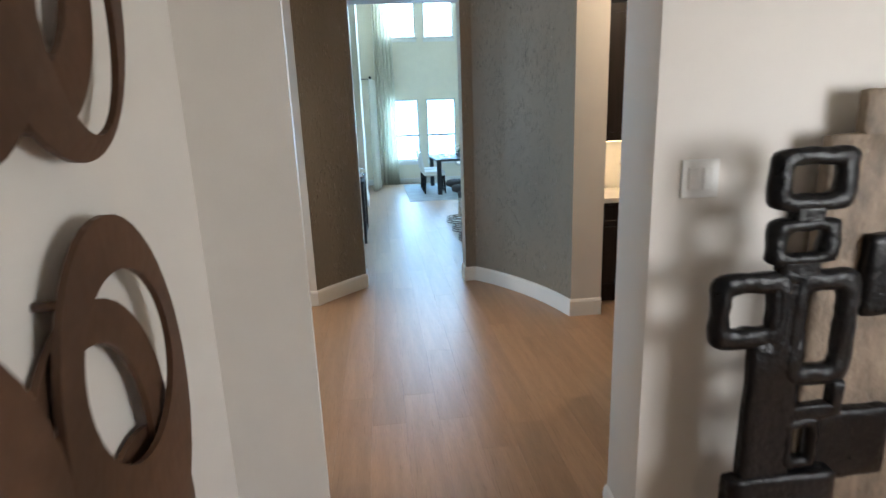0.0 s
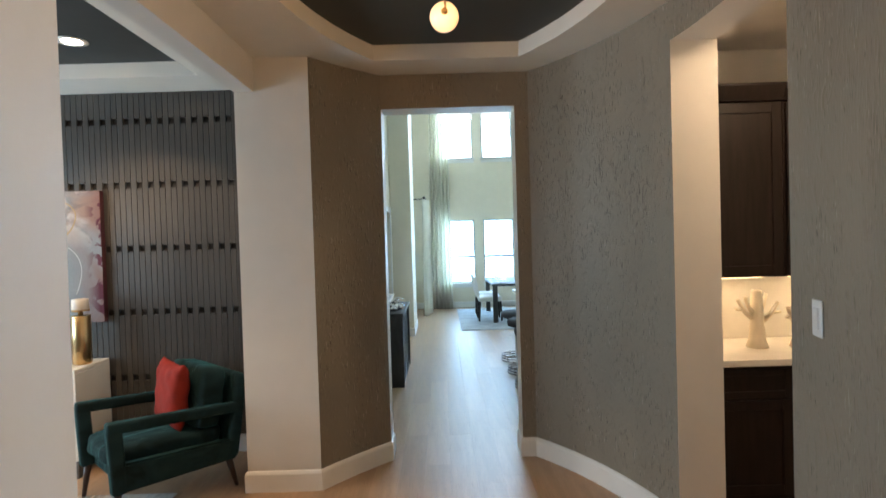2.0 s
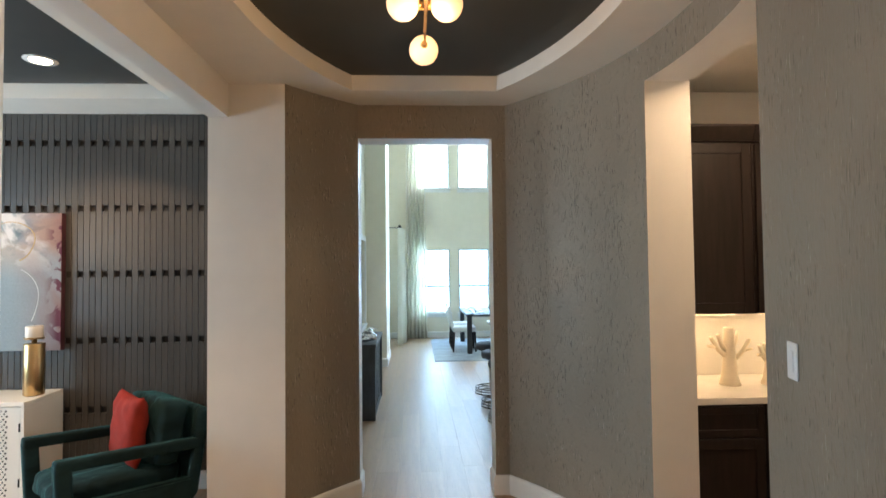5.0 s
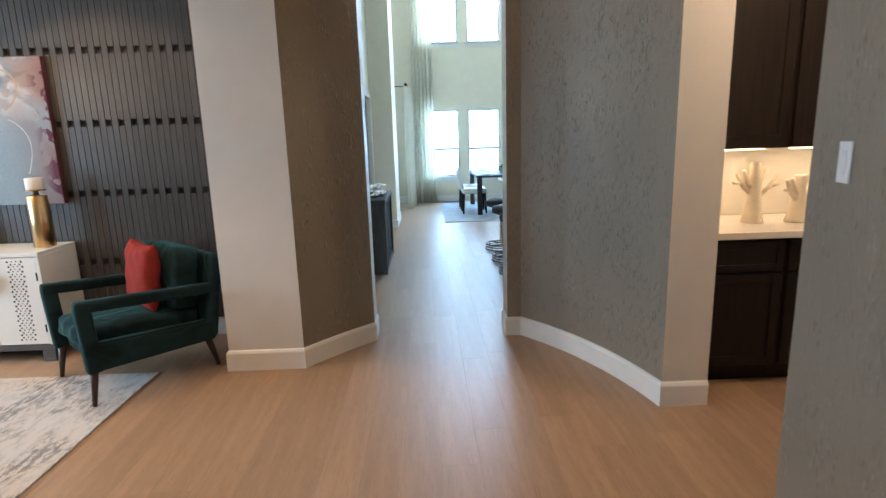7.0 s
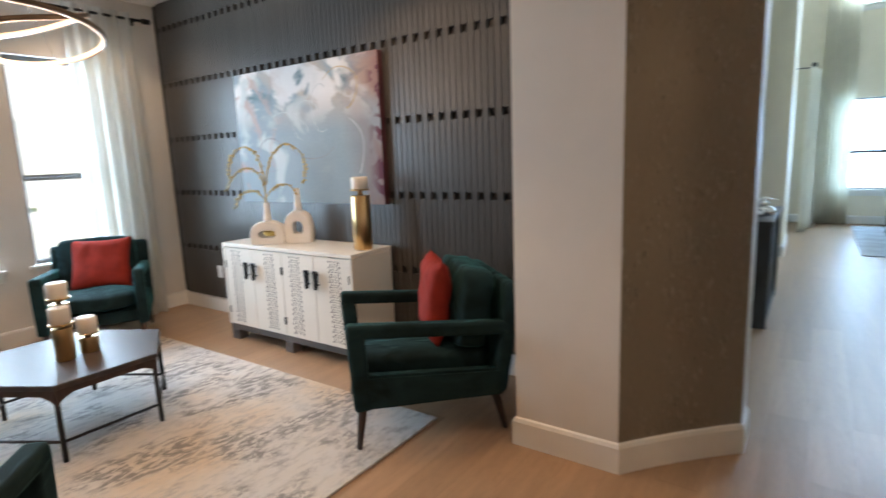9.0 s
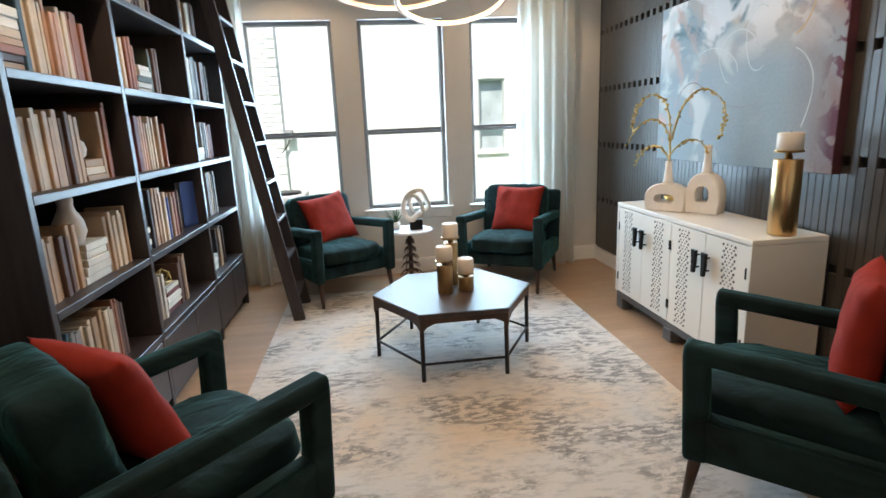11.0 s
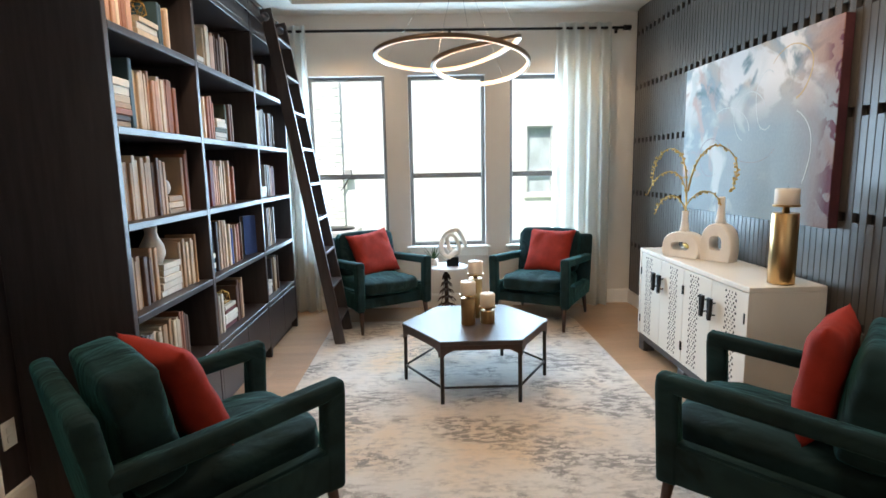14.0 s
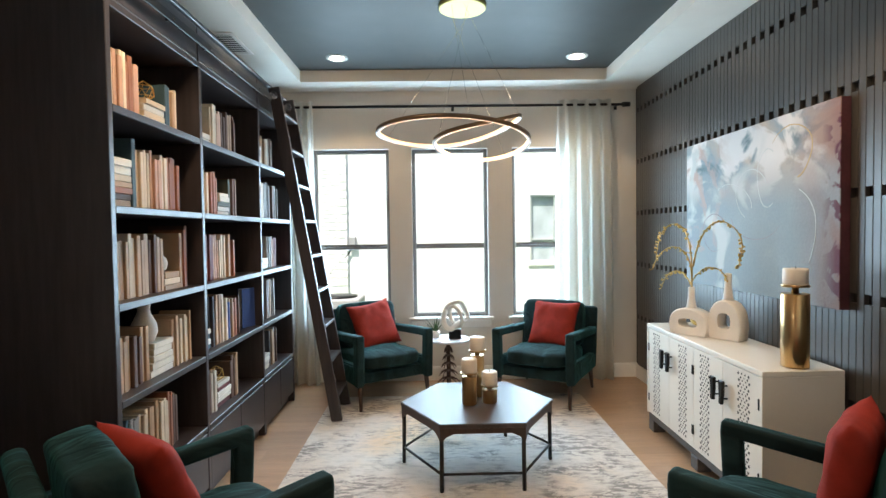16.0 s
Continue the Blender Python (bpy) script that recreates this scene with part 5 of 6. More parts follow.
# thin looping lines of paint: centre, radii, from and to in degrees
for tone, cx, cz, rx, rz, a0, a1, w in (("ochre", 0.42, 0.30, 0.17, 0.15, -70, 150, 0.008), ("pale", 0.45, -0.14, 0.17, 0.24, -40, 75, 0.008), ("pale", 0.05, 0.10, 0.16, 0.15, 20, 250, 0.006),
                                        ("dusk", -0.38, -0.14, 0.15, 0.13, 30, 300, 0.007), ("pale", 0.22, 0.18, 0.10, 0.17, 60, 300, 0.006), ("pale", -0.20, -0.02, 0.26, 0.20, 10, 120, 0.005), ("dusk", 0.10, -0.02, 0.28, 0.16, 190, 330, 0.005)):
    bm = bmesh.new()
    line = []
    for k in range(25):
        t = radians(a0 + (a1 - a0) * k / 24)
        line.append((cx + rx * math.cos(t) * (1 + 0.06 * math.sin(3 * t)), -0.0525, cz + rz * math.sin(t)))
    tube(bm, line, w * 0.65, 6, r1=w * 0.25)
    for v in bm.verts:
        v.co.y = -0.0525 + (v.co.y + 0.0525) * 0.12
    part("paint_stroke", bm, STROKE[tone], pic)

# ring chandelier
ch = thing("ring_chandelier", "bronze chandelier of one band wound into two glowing rings", "chandelier", pose(-3.27, 4.075, TRAY))
bm = bmesh.new()
lathe(bm, [(0.15, -0.03), (0.158, -0.024), (0.158, -0.001), (0.15, 0.0)], seg=40)
part("canopy", bm, mat("satin_brass", (0.50, 0.42, 0.16), 0.5, metal=0.8, var=0.08), ch)
# one band wound in two turns, a wide one above and a narrow one below
TURN_Z = (2.192, 2.097, 2.116, 2.115, 2.033, 1.962, 2.032, 2.097)
TURN_Y = ((3.966, 0.447), (3.994, 0.475), (4.171, 0.297), (4.144, 0.270))
band, away = [], []
for k in range(160):
    th = 4 * math.pi * k / 160
    cy, r = TURN_Y[int(th / math.pi) % 4]
    u = th / (math.pi / 2)
    i, f = int(u), u - int(u)
    p0, p1, p2, p3 = (TURN_Z[(i + j) % 8] for j in (-1, 0, 1, 2))
    z = 0.5 * (2 * p1 + (p2 - p0) * f + (2 * p0 - 5 * p1 + 4 * p2 - p3) * f * f + (3 * p1 - p0 - 3 * p2 + p3) * f ** 3)
    band.append(Vector((-3.055 - 0.055 * math.sin(th / 2) - r * math.sin(th) + 3.27, cy + r * math.cos(th) - 4.075, z - TRAY)))
for k in range(160):
    d = band[(k + 1) % 160] - band[k - 1]
    away.append(Vector((-d.y, d.x, 0)).normalized())
mid = sum(band, Vector()) / 160
if away[40].dot(band[40] - mid) < 0:
    away = [-d for d in away]
for nm, mt, r0, r1, z0, z1 in (("ring_frame", RINGBRONZE, -0.006, 0.009, -0.006, 0.016), ("diffuser", RINGLIGHT, -0.013, -0.0065, -0.0075, 0.0165)):
    bm = bmesh.new()
    q = [[bm.verts.new(p + d * a + Vector((0, 0, h))) for a, h in ((r0, z0), (r1, z0), (r1, z1), (r0, z1))] for p, d in zip(band, away)]
    for k in range(160):
        for j in range(4):
            bm.faces.new((q[k][j], q[(k + 1) % 160][j], q[(k + 1) % 160][(j + 1) % 4], q[k][(j + 1) % 4])).smooth = True
    part(nm, bm, mt, ch)
for k in (0, 34, 62, 92, 126):
    bm = bmesh.new()
    tube(bm, [(0.1 * math.cos(k), 0.1 * math.sin(k), -0.026), band[k] + Vector((0, 0, 0.016))], 0.0011, 5)
    part("cable", bm, CHROME, ch)


def can_light(x, y, z, power=9, cone=116):
    c = thing("recessed_light", "round recessed ceiling light, lit", "ceiling light", pose(x, y, z), "recessed lights")
    bm = bmesh.new()
    lathe(bm, [(0.062, -0.004), (0.09, -0.006), (0.094, -0.001), (0.09, 0.0)], seg=32)
    part("trim_ring", bm, TRIM, c)
    bm = bmesh.new()
    lathe(bm, [(0.002, -0.0048), (0.061, -0.0048), (0.061, -0.002), (0.002, -0.002)], seg=28)
    part("lens", bm, CANLIGHT, c)
    lamp("can_lamp", "SPOT", power, WARM, pose(x, y, z - 0.03), 0.05, spot=cone, blend=0.3)


for x, y, power in ((-4.33, 3.06, 14), (-4.33, 5.12, 14), (-1.88, 5.06, 32), (-1.88, 3.06, 36)):
    can_light(x, y, TRAY, power)
vent = thing("ceiling_vent", "white louvred ceiling air vent", "vent", pose(-3.66, 2.355, CEIL) @ Matrix.Diagonal((1.4, 1.1, 1, 1)))
bm = bmesh.new()
for d in ((-0.16, 0.16, -0.13, -0.105), (-0.16, 0.16, 0.105, 0.13), (-0.16, -0.135, -0.105, 0.105), (0.135, 0.16, -0.105, 0.105)):
    box(bm, *d, -0.008, -0.0005)
part("frame", bm, TRIM, vent)
# dark sheet painted as the shade behind the louvres
boxes("backing", DARKHOLE, [(-0.135, 0.135, -0.105, 0.105, -0.002, -0.0006)], vent)
for k in range(9):
    bm = bmesh.new()
    beam(bm, (-0.12 + 0.03 * k, -0.105, -0.006), (-0.12 + 0.03 * k, 0.105, -0.006), 0.003, 0.019, (1, 0, -0.25))
    part("slat", bm, TRIM, vent)


def plate(name, m, w, hgt, kind, label):
    """Switch or outlet plate: local x along the wall, y out of it."""
    p = thing(name, label, "switch" if kind == "switch" else "outlet", m)
    bm = bmesh.new()
    box(bm, -w / 2, w / 2, -0.007, -0.0005, -hgt / 2, hgt / 2, bevel=0.003)
    part("cover_plate", bm, PLASTIC, p)
    n = 2 if w > 0.1 else 1
    for k in range(n):
        x = (k - (n - 1) / 2) * 0.046
        bm = bmesh.new()
        if kind == "switch":
            box(bm, x - 0.016, x + 0.016, -0.011, -0.0065, -0.033, 0.033, bevel=0.002)
            part("rocker", bm, PLASTIC, p)
        else:
            for z in (-0.02, 0.02):
                box(bm, x - 0.016, x + 0.016, -0.009, -0.0065, z - 0.014, z + 0.014, bevel=0.003)
            part("socket", bm, PLASTIC, p)
    return p


plate("wall_outlet", pose(-1.72, SOUTH, 0.375, 0, 0, 180), 0.072, 0.115, "outlet", "white wall outlet on dark espresso wall")
plate("wall_outlet", pose(-4.36, 5.874, 0.40), 0.072, 0.115, "outlet", "white wall outlet on slatted wall")
plate("light_switch", pose(1.176, 2.0, 1.39), 0.118, 0.115, "switch", "white double rocker switch on cream wall")
plate("light_switch", pose(1.603, 3.255, 1.375, 0, 0, -105), 0.072, 0.115, "switch", "white single switch plate on bark wallpaper")
# ---- foyer light ----
fl = thing("globe_chandelier", "brass ceiling light with four glowing opal globes", "ceiling light", pose(0.492, 3.95, TRAY))
bm = bmesh.new()
box(bm, -0.055, 0.055, -0.17, 0.17, -0.022, -0.0005, bevel=0.003)
part("canopy", bm, GOLD, fl)
bm = bmesh.new()
tube(bm, [(0, 0, -0.022), (0, 0, -0.145)], 0.010, 10)
part("stem", bm, GOLD, fl)
bm = bmesh.new()
tube(bm, [(0, -0.42, -0.145), (0, 0.32, -0.145)], 0.008, 10)
tube(bm, [(-0.04, 0.08, -0.145), (0.04, 0.08, -0.145)], 0.007, 10)
part("arm", bm, GOLD, fl)
for gx, gy, gz in ((0.0, -0.49, -0.145), (-0.103, 0.08, -0.125), (0.095, 0.08, -0.125), (-0.005, 0.40, -0.205)):
    bm = bmesh.new()
    bmesh.ops.create_uvsphere(bm, u_segments=28, v_segments=18, radius=0.074, matrix=Matrix.Translation((gx, gy, gz)))
    for f in bm.faces:
        f.smooth = True
    g = part("globe", bm, GLOBE, fl, "glowing opal glass globe")
    bm = bmesh.new()
    d = Vector((-gx, -gy + (0.0 if abs(gx) < 0.05 else 0.08), 0)).normalized()
    tube(bm, [Vector((gx, gy, gz)) + d * 0.066, Vector((gx, gy, gz)) + d * 0.09], 0.02, 14, r1=0.012)
    part("socket_cap", bm, GOLD, g)
    if gz < -0.2:
        bm = bmesh.new()
        tube(bm, [(0, 0.32, -0.145), (0, 0.325, -0.20)], 0.006, 8)
        part("drop_rod", bm, GOLD, fl)

# ---- pantry ----


def shaker(name, x0, x1, z0, z1, y, parent, rail=0.055):
    """A framed door or drawer front facing -y: a panel with its stiles and rails."""
    front = boxes(name, ESPRESSO_DIM, [(x0 + rail - 0.004, x1 - rail + 0.004, y - 0.012, y - 0.0015, z0 + rail - 0.004, z1 - rail + 0.004)], parent)
    for piece, d in (("stile", (x0, x0 + rail, z0, z1)), ("stile", (x1 - rail, x1, z0, z1)), ("rail", (x0 + rail, x1 - rail, z1 - rail, z1)), ("rail", (x0 + rail, x1 - rail, z0, z0 + rail))):
        bm = bmesh.new()
        box(bm, d[0], d[1], y - 0.02, y - 0.001, d[2], d[3], bevel=0.0015, seg=1)
        part(piece, bm, ESPRESSO_DIM, front)


for k, (x0, x1) in enumerate(((1.935, 2.44), (2.445, 3.0), (3.005, 3.6))):
    c = thing("base_cabinet", "espresso shaker base cabinet with drawer above door", "cabinet", pose(0, 0, 0), "pantry base cabinets")
    boxes("carcass", ESPRESSO_DIM, [(x0, x1, 4.68, 5.262, 0.10, 0.875)], c)
    boxes("toe_kick", ESPRESSO_DIM, [(x0, x1, 4.74, 4.76, 0.0, 0.099)], c)
    shaker("drawer", x0 + 0.012, x1 - 0.012, 0.685, 0.855, 4.68, c, 0.04)
    shaker("door", x0 + 0.012, x1 - 0.012, 0.125, 0.672, 4.68, c)
for k, (x0, x1) in enumerate(((1.935, 2.585), (2.59, 3.2))):
    c = thing("wall_cabinet", "espresso shaker wall cabinet lit from beneath", "cabinet", pose(0, 0, 1.355), "pantry wall cabinets")
    boxes("carcass", ESPRESSO_DIM, [(x0, x1, 4.965, 5.262, 0.0, 1.10)], c)
    shaker("door", x0 + 0.012, x1 - 0.012, 0.012, 1.085, 4.965, c, 0.062)
    bm = bmesh.new()
    prism(bm, [(4.945, 1.101), (4.905, 1.185), (4.905, 1.20), (5.262, 1.20), (5.262, 1.101)], x0, x1, axis="x")
    part("crown", bm, ESPRESSO_DIM, c)
    boxes("light_strip", STRIP, [(x0 + 0.08, x1 - 0.08, 5.05, 5.07, -0.010, -0.001)], c, "glowing under-cabinet light strip")
    lamp("strip_lamp", "AREA", 0.6, (1.0, 0.70, 0.40), look(((x0 + x1) / 2, 5.06, 1.34), ((x0 + x1) / 2, 5.10, 0)), 0.5, 0.04)
tagged(boxes("countertop", QUARTZ, [(1.932, 3.6, 4.63, 5.262, 0.8765, 0.915)], bevel=0.003), "white quartz countertop on dark base cabinets", "countertop")
structure("trim_backsplash", (lambda b: (box(b, 1.932, 3.6, 5.266, 5.279, 0.916, 1.354), b)[1])(bmesh.new()), QUARTZ, "cream stone backsplash", "backsplash")


def tree_vase(m, h, seed, label):
    """A ceramic tree stump with short cut branches, in one piece."""
    r = random.Random(seed)
    bm = bmesh.new()
    lathe(bm, [(0.060, 0), (0.064, 0.004), (0.050, h * 0.15), (0.040, h * 0.4), (0.036, h * 0.65), (0.032, h * 0.98), (0.024, h), (0.020, h - 0.02)], seg=18)
    for k in range(5):
        a, z = (0, 3.14, 0.5, 3.6, 1.6)[k] + r.uniform(-0.2, 0.2), h * (0.52, 0.58, 0.70, 0.66, 0.6)[k]
        d = Vector((math.cos(a), math.sin(a) * 0.5, 0))
        L = (0.10, 0.095, 0.06, 0.055, 0.05)[k]
        tube(bm, [d * 0.02 + Vector((0, 0, z - 0.03)), d * (0.035 + L * 0.4) + Vector((0, 0, z + 0.01)), d * (0.03 + L) + Vector((0, 0, z + 0.06 + L * 0.35))], 0.018, 8, r1=0.011)
        if k < 2:
            e = d * (0.03 + L * 0.7)
            tube(bm, [e + Vector((0, 0, z + 0.03)), e + d * 0.045 + Vector((0, 0, z + 0.035))], 0.011, 8, r1=0.008)
    tagged(part("tree_vase", bm, CORAL, m=m), label, "vase", "tree-shaped vases")


tree_vase(pose(2.40, 4.95, 0.916), 0.36, 1, "tall cream ceramic tree-shaped vase on white countertop")
tree_vase(pose(2.66, 4.93, 0.916, 0, 0, 20), 0.28, 2, "short cream ceramic tree-shaped vase on white countertop")
pl = thing("leafy_plant", "bright green leafy plant in pantry corner", "plant", pose(2.92, 5.05, 0.916))
bm = bmesh.new()
lathe(bm, [(0.04, 0), (0.05, 0.004), (0.06, 0.11), (0.05, 0.112)], seg=20)
part("pot", bm, MATTE, pl)
r4 = random.Random(9)
for k in range(16):
    a, e = k * 2.4, r4.uniform(0.3, 1.4)
    d = Vector((math.cos(a) * math.cos(e), math.sin(a) * math.cos(e), math.sin(e)))
    p0 = Vector((0, 0, 0.11))
    bm = bmesh.new()
    tube(bm, [p0, p0 + d * 0.10, p0 + d * 0.16, p0 + d * 0.21 - Vector((0, 0, 0.02))], 0.022, 6, r1=0.003, flat=0.15)
    part("leaf", bm, LEAF, pl)
can_light(2.5, 4.05, CEIL, 26, 160)

# ---- great room ----
CHAR = mat("charcoal_wood", (0.045, 0.047, 0.052), 0.5, var=0.3, scale=5, bump=0.3, bscale=40, stretch=(4, 4, 1))
con = thing("console_table", "charcoal console with vertical slatted front", "console", pose(-0.21, 8.17, 0))
bm = bmesh.new()
box(bm, -0.20, 0.20, -0.60, 0.60, 0.79, 0.83, bevel=0.004)
part("top", bm, CHAR, con)
for y in (-0.585, 0.545):
    bm = bmesh.new()
    box(bm, -0.19, 0.19, y, y + 0.04, 0.0, 0.789)
    for k in range(5):
        z = 0.10 + 0.15 * k
        tube(bm, [(0.03 * math.sin(k), y - 0.004, z), (0.05, y - 0.004, z + 0.05), (-0.02, y - 0.004, z + 0.11)], 0.012, 6, flat=0.5)
    part("end_panel", bm, CHAR, con)
bm = bmesh.new()
box(bm, -0.19, 0.12, -0.544, 0.544, 0.05, 0.788)
part("carcass", bm, DARKHOLE, con)
for k in range(8):
    y = -0.51 + k * 0.135
    bm = bmesh.new()
    box(bm, 0.13, 0.17, y, y + 0.062, 0.05, 0.788, bevel=0.008)
    part("slat", bm, CHAR, con)
boxes("plinth", CHAR, [(-0.18, 0.18, -0.544, 0.544, 0.0, 0.048)], con)
bm = bmesh.new()
for k, (x, y, z, r) in enumerate(((0.0, 0, 0.045, 0.045), (0.06, 0.03, 0.06, 0.05), (-0.05, -0.02, 0.085, 0.04), (0.03, 0.05, 0.12, 0.035))):
    bmesh.ops.create_uvsphere(bm, u_segments=12, v_segments=8, radius=r, matrix=Matrix.Translation((x, y, z)) @ Matrix.Diagonal((1.5, 1, 0.9, 1)))
tube(bm, [(0.0, 0.02, 0.12), (0.05, 0.03, 0.16), (0.14, 0.03, 0.145)], 0.02, 8, r1=0.004)
for f in bm.faces:
    f.smooth = True
tagged(part("silver_sculpture", bm, CHROME, m=pose(-0.14, 7.72, 0.831)), "polished silver bird sculpture on charcoal console", "sculpture")
tagged(boxes("dining_rug", PALERUG, [(0.75, 3.3, 11.15, 14.0, 0.001, 0.012)], bevel=0.004), "pale blue-grey rug under the dining table", "rug")
dt = thing("dining_table", "dark wood dining table with square legs", "table", pose(1.90, 12.72, 0.0125))
bm = bmesh.new()
box(bm, -0.52, 0.52, -0.90, 0.90, 0.70, 0.745, bevel=0.004)
part("tabletop", bm, CHAR, dt)
for x in (-0.46, 0.46):
    for y in (-0.83, 0.83):
        bm = bmesh.new()
        box(bm, x - 0.045, x + 0.045, y - 0.045, y + 0.045, 0, 0.699, bevel=0.003)
        part("leg", bm, CHAR, dt)


def dining_chair():
    c = thing("dining_chair", "white upholstered dining chair with black legs", "chair", pose(1.36, 12.3, 0.0125), "dining chairs")
    bm = bmesh.new()
    box(bm, -0.23, 0.23, -0.23, 0.23, 0.38, 0.48, bevel=0.03, seg=3)
    part("seat", bm, TRIM, c)
    bm = bmesh.new()
    prism(bm, [(-0.20, 0.46), (-0.25, 0.46), (-0.33, 0.88), (-0.27, 0.89)], -0.22, 0.22, axis="y")
    bmesh.ops.bevel(bm, geom=bm.edges[:], offset=0.015, segments=2, affect="EDGES")
    part("backrest", bm, TRIM, c)
    for x in (-0.2, 0.2):
        for y in (-0.2, 0.2):
            bm = bmesh.new()
            tube(bm, [(x * 1.1, y * 1.05, 0), (x, y, 0.385)], 0.016, 8, r1=0.024)
            part("leg", bm, BLACKMETAL, c)
    return c


dc = dining_chair()
for x, y, a in ((1.36, 13.0, 0), (2.44, 12.3, 180), (2.44, 13.0, 180)):
    copy_thing(dc, pose(x, y, 0.0125, 0, 0, a))
for y in (12.2, 12.75, 13.2):
    bm = bmesh.new()
    lathe(bm, [(0.06, 0), (0.13, 0.014), (0.135, 0.018), (0.06, 0.008)], seg=24)
    lathe(bm, [(0.05, 0.02), (0.09, 0.05), (0.092, 0.054), (0.045, 0.03)], seg=24)
    tagged(part("plate_setting", bm, QUARTZ, m=pose(1.62, y, 0.758)), "white stacked plate and bowl on dining table", "tableware", "place settings")
gp = thing("table_plant", "low green centrepiece in grey bowl on dining table", "plant", pose(2.0, 12.45, 0.758))
bm = bmesh.new()
lathe(bm, [(0.06, 0), (0.09, 0.01), (0.14, 0.08), (0.12, 0.085)], seg=24)
part("bowl", bm, GREYFAB, gp)
bm = bmesh.new()
for k in range(90):
    a, e, r = r4.uniform(0, 6.28), r4.uniform(0.1, 1.5), r4.uniform(0.06, 0.17)
    p = Vector((r * math.cos(a) * math.cos(e), r * math.sin(a) * math.cos(e), 0.08 + r * math.sin(e)))
    bmesh.ops.create_icosphere(bm, subdivisions=1, radius=r4.uniform(0.012, 0.026), matrix=Matrix.Translation(p) @ Matrix.Diagonal((1, 1, 0.45, 1)))
tagged(part("foliage", bm, LEAF, gp), kind="stuff")


def stool():
    s = thing("bar_stool", "round dark grey bar stool on stacked metal ring base", "stool", pose(1.41, 8.79, 0), "bar stools")
    bm = bmesh.new()
    lathe(bm, [(0.15, 0.560), (0.195, 0.575), (0.205, 0.61), (0.198, 0.645), (0.16, 0.658), (0.02, 0.662)], seg=28)
    part("seat", bm, DARKFAB, s)
    for z, r in ((0.008, 0.205), (0.040, 0.203), (0.072, 0.200)):
        bm = bmesh.new()
        tube(bm, ring(0, 0, z, r, 32), 0.0075, 8, closed=True)
        part("base_ring", bm, RINGBRONZE, s)
    for k in range(4):
        a = math.pi / 4 + k * math.pi / 2
        bm = bmesh.new()
        tube(bm, [(0.203 * math.cos(a), 0.203 * math.sin(a), 0.008), (0.200 * math.cos(a), 0.200 * math.sin(a), 0.075), (0.03 * math.cos(a), 0.03 * math.sin(a), 0.080)], 0.006, 6)
        part("spoke", bm, RINGBRONZE, s)
    bm = bmesh.new()
    cyl(bm, 0, 0, 0.07, 0.565, 0.022, 0.018, 16)
    part("pedestal", bm, CHROME, s)
    return s


DARKFAB = mat("charcoal_upholstery", (0.075, 0.08, 0.088), 0.8, var=0.12, bump=0.2, bscale=200)
bs = stool()
for y in (8.11, 7.47):
    copy_thing(bs, pose(1.41, y, 0))
isl = thing("kitchen_island", "pale grey kitchen island with white stone top", "island", pose(2.28, 8.3, 0))
boxes("body", PAINT, [(-0.58, 0.5, -1.2, 0.72, 0, 0.88)], isl)
bm = bmesh.new()
box(bm, -0.87, 0.55, -1.3, 0.80, 0.881, 0.92, bevel=0.004)
part("countertop", bm, QUARTZ, isl)
bm = bmesh.new()
box(bm, -0.444, -0.41, 12.15, 12.95, 0.006, 2.32, bevel=0.003, seg=1)
gd = structure("door_1", bm, TRIM, "white side door, closed, in the recess", "door")
for z in (0.25, 1.15, 2.05):
    boxes("hinge", BLACKMETAL, [(-0.41, -0.398, 12.16, 12.18, z - 0.05, z + 0.05)], gd)

# ---- entry ----


def loop(bm, cy, cz, a, b, hy, hz, ha, hb, x, t=0.012, n=44, tilt=0.0):
    """A flat oval band round an off-centre oval hole, standing off the wall x."""
    q = []
    for k in range(n):
        an = 2 * math.pi * k / n
        o = (cy + a * math.cos(an), cz + b * math.sin(an))
        i = (hy + ha * math.cos(an), hz + hb * math.sin(an))
        dx = tilt * math.cos(an)
        q.append([bm.verts.new((x + dx + e, *p)) for e in (0, t) for p in (o, i)])
    for k in range(n):
        c, d = q[k], q[(k + 1) % n]
        for f in ((c[0], d[0], d[1], c[1]), (c[2], c[3], d[3], d[2]), (c[0], c[2], d[2], d[0]), (c[1], d[1], d[3], c[3])):
            bm.faces.new(f)


wa = thing("wall_sculpture", "aged bronze wall sculpture of overlapping flat loops", "sculpture", pose(-0.276, 0, 0))
for args in ((1.396, 1.115, 0.192, 0.345, 1.405, 1.19, 0.130, 0.175, 0.045), (1.345, 1.045, 0.195, 0.285, 1.33, 1.035, 0.135, 0.225, 0.018), (0.985, 1.08, 0.205, 0.33, 0.97, 1.05, 0.13, 0.22, 0.030),
             (1.375, 1.86, 0.190, 0.315, 1.43, 1.80, 0.092, 0.215, 0.045), (1.33, 1.86, 0.180, 0.275, 1.32, 1.87, 0.118, 0.195, 0.020), (1.12, 1.80, 0.20, 0.26, 1.08, 1.84, 0.13, 0.16, 0.035),
             (1.44, 0.79, 0.17, 0.25, 1.42, 0.79, 0.12, 0.20, 0.012), (1.25, 0.62, 0.20, 0.24, 1.25, 0.62, 0.14, 0.16, 0.03)):
    bm = bmesh.new()
    loop(bm, *args, tilt=0.012)
    part("loop", bm, COPPER, wa)
for z in (1.35, 1.66, 0.95):
    bm = bmesh.new()
    tube(bm, [(0.0, 1.27, z), (0.04, 1.27, z)], 0.008, 8)
    part("standoff", bm, COPPER, wa)


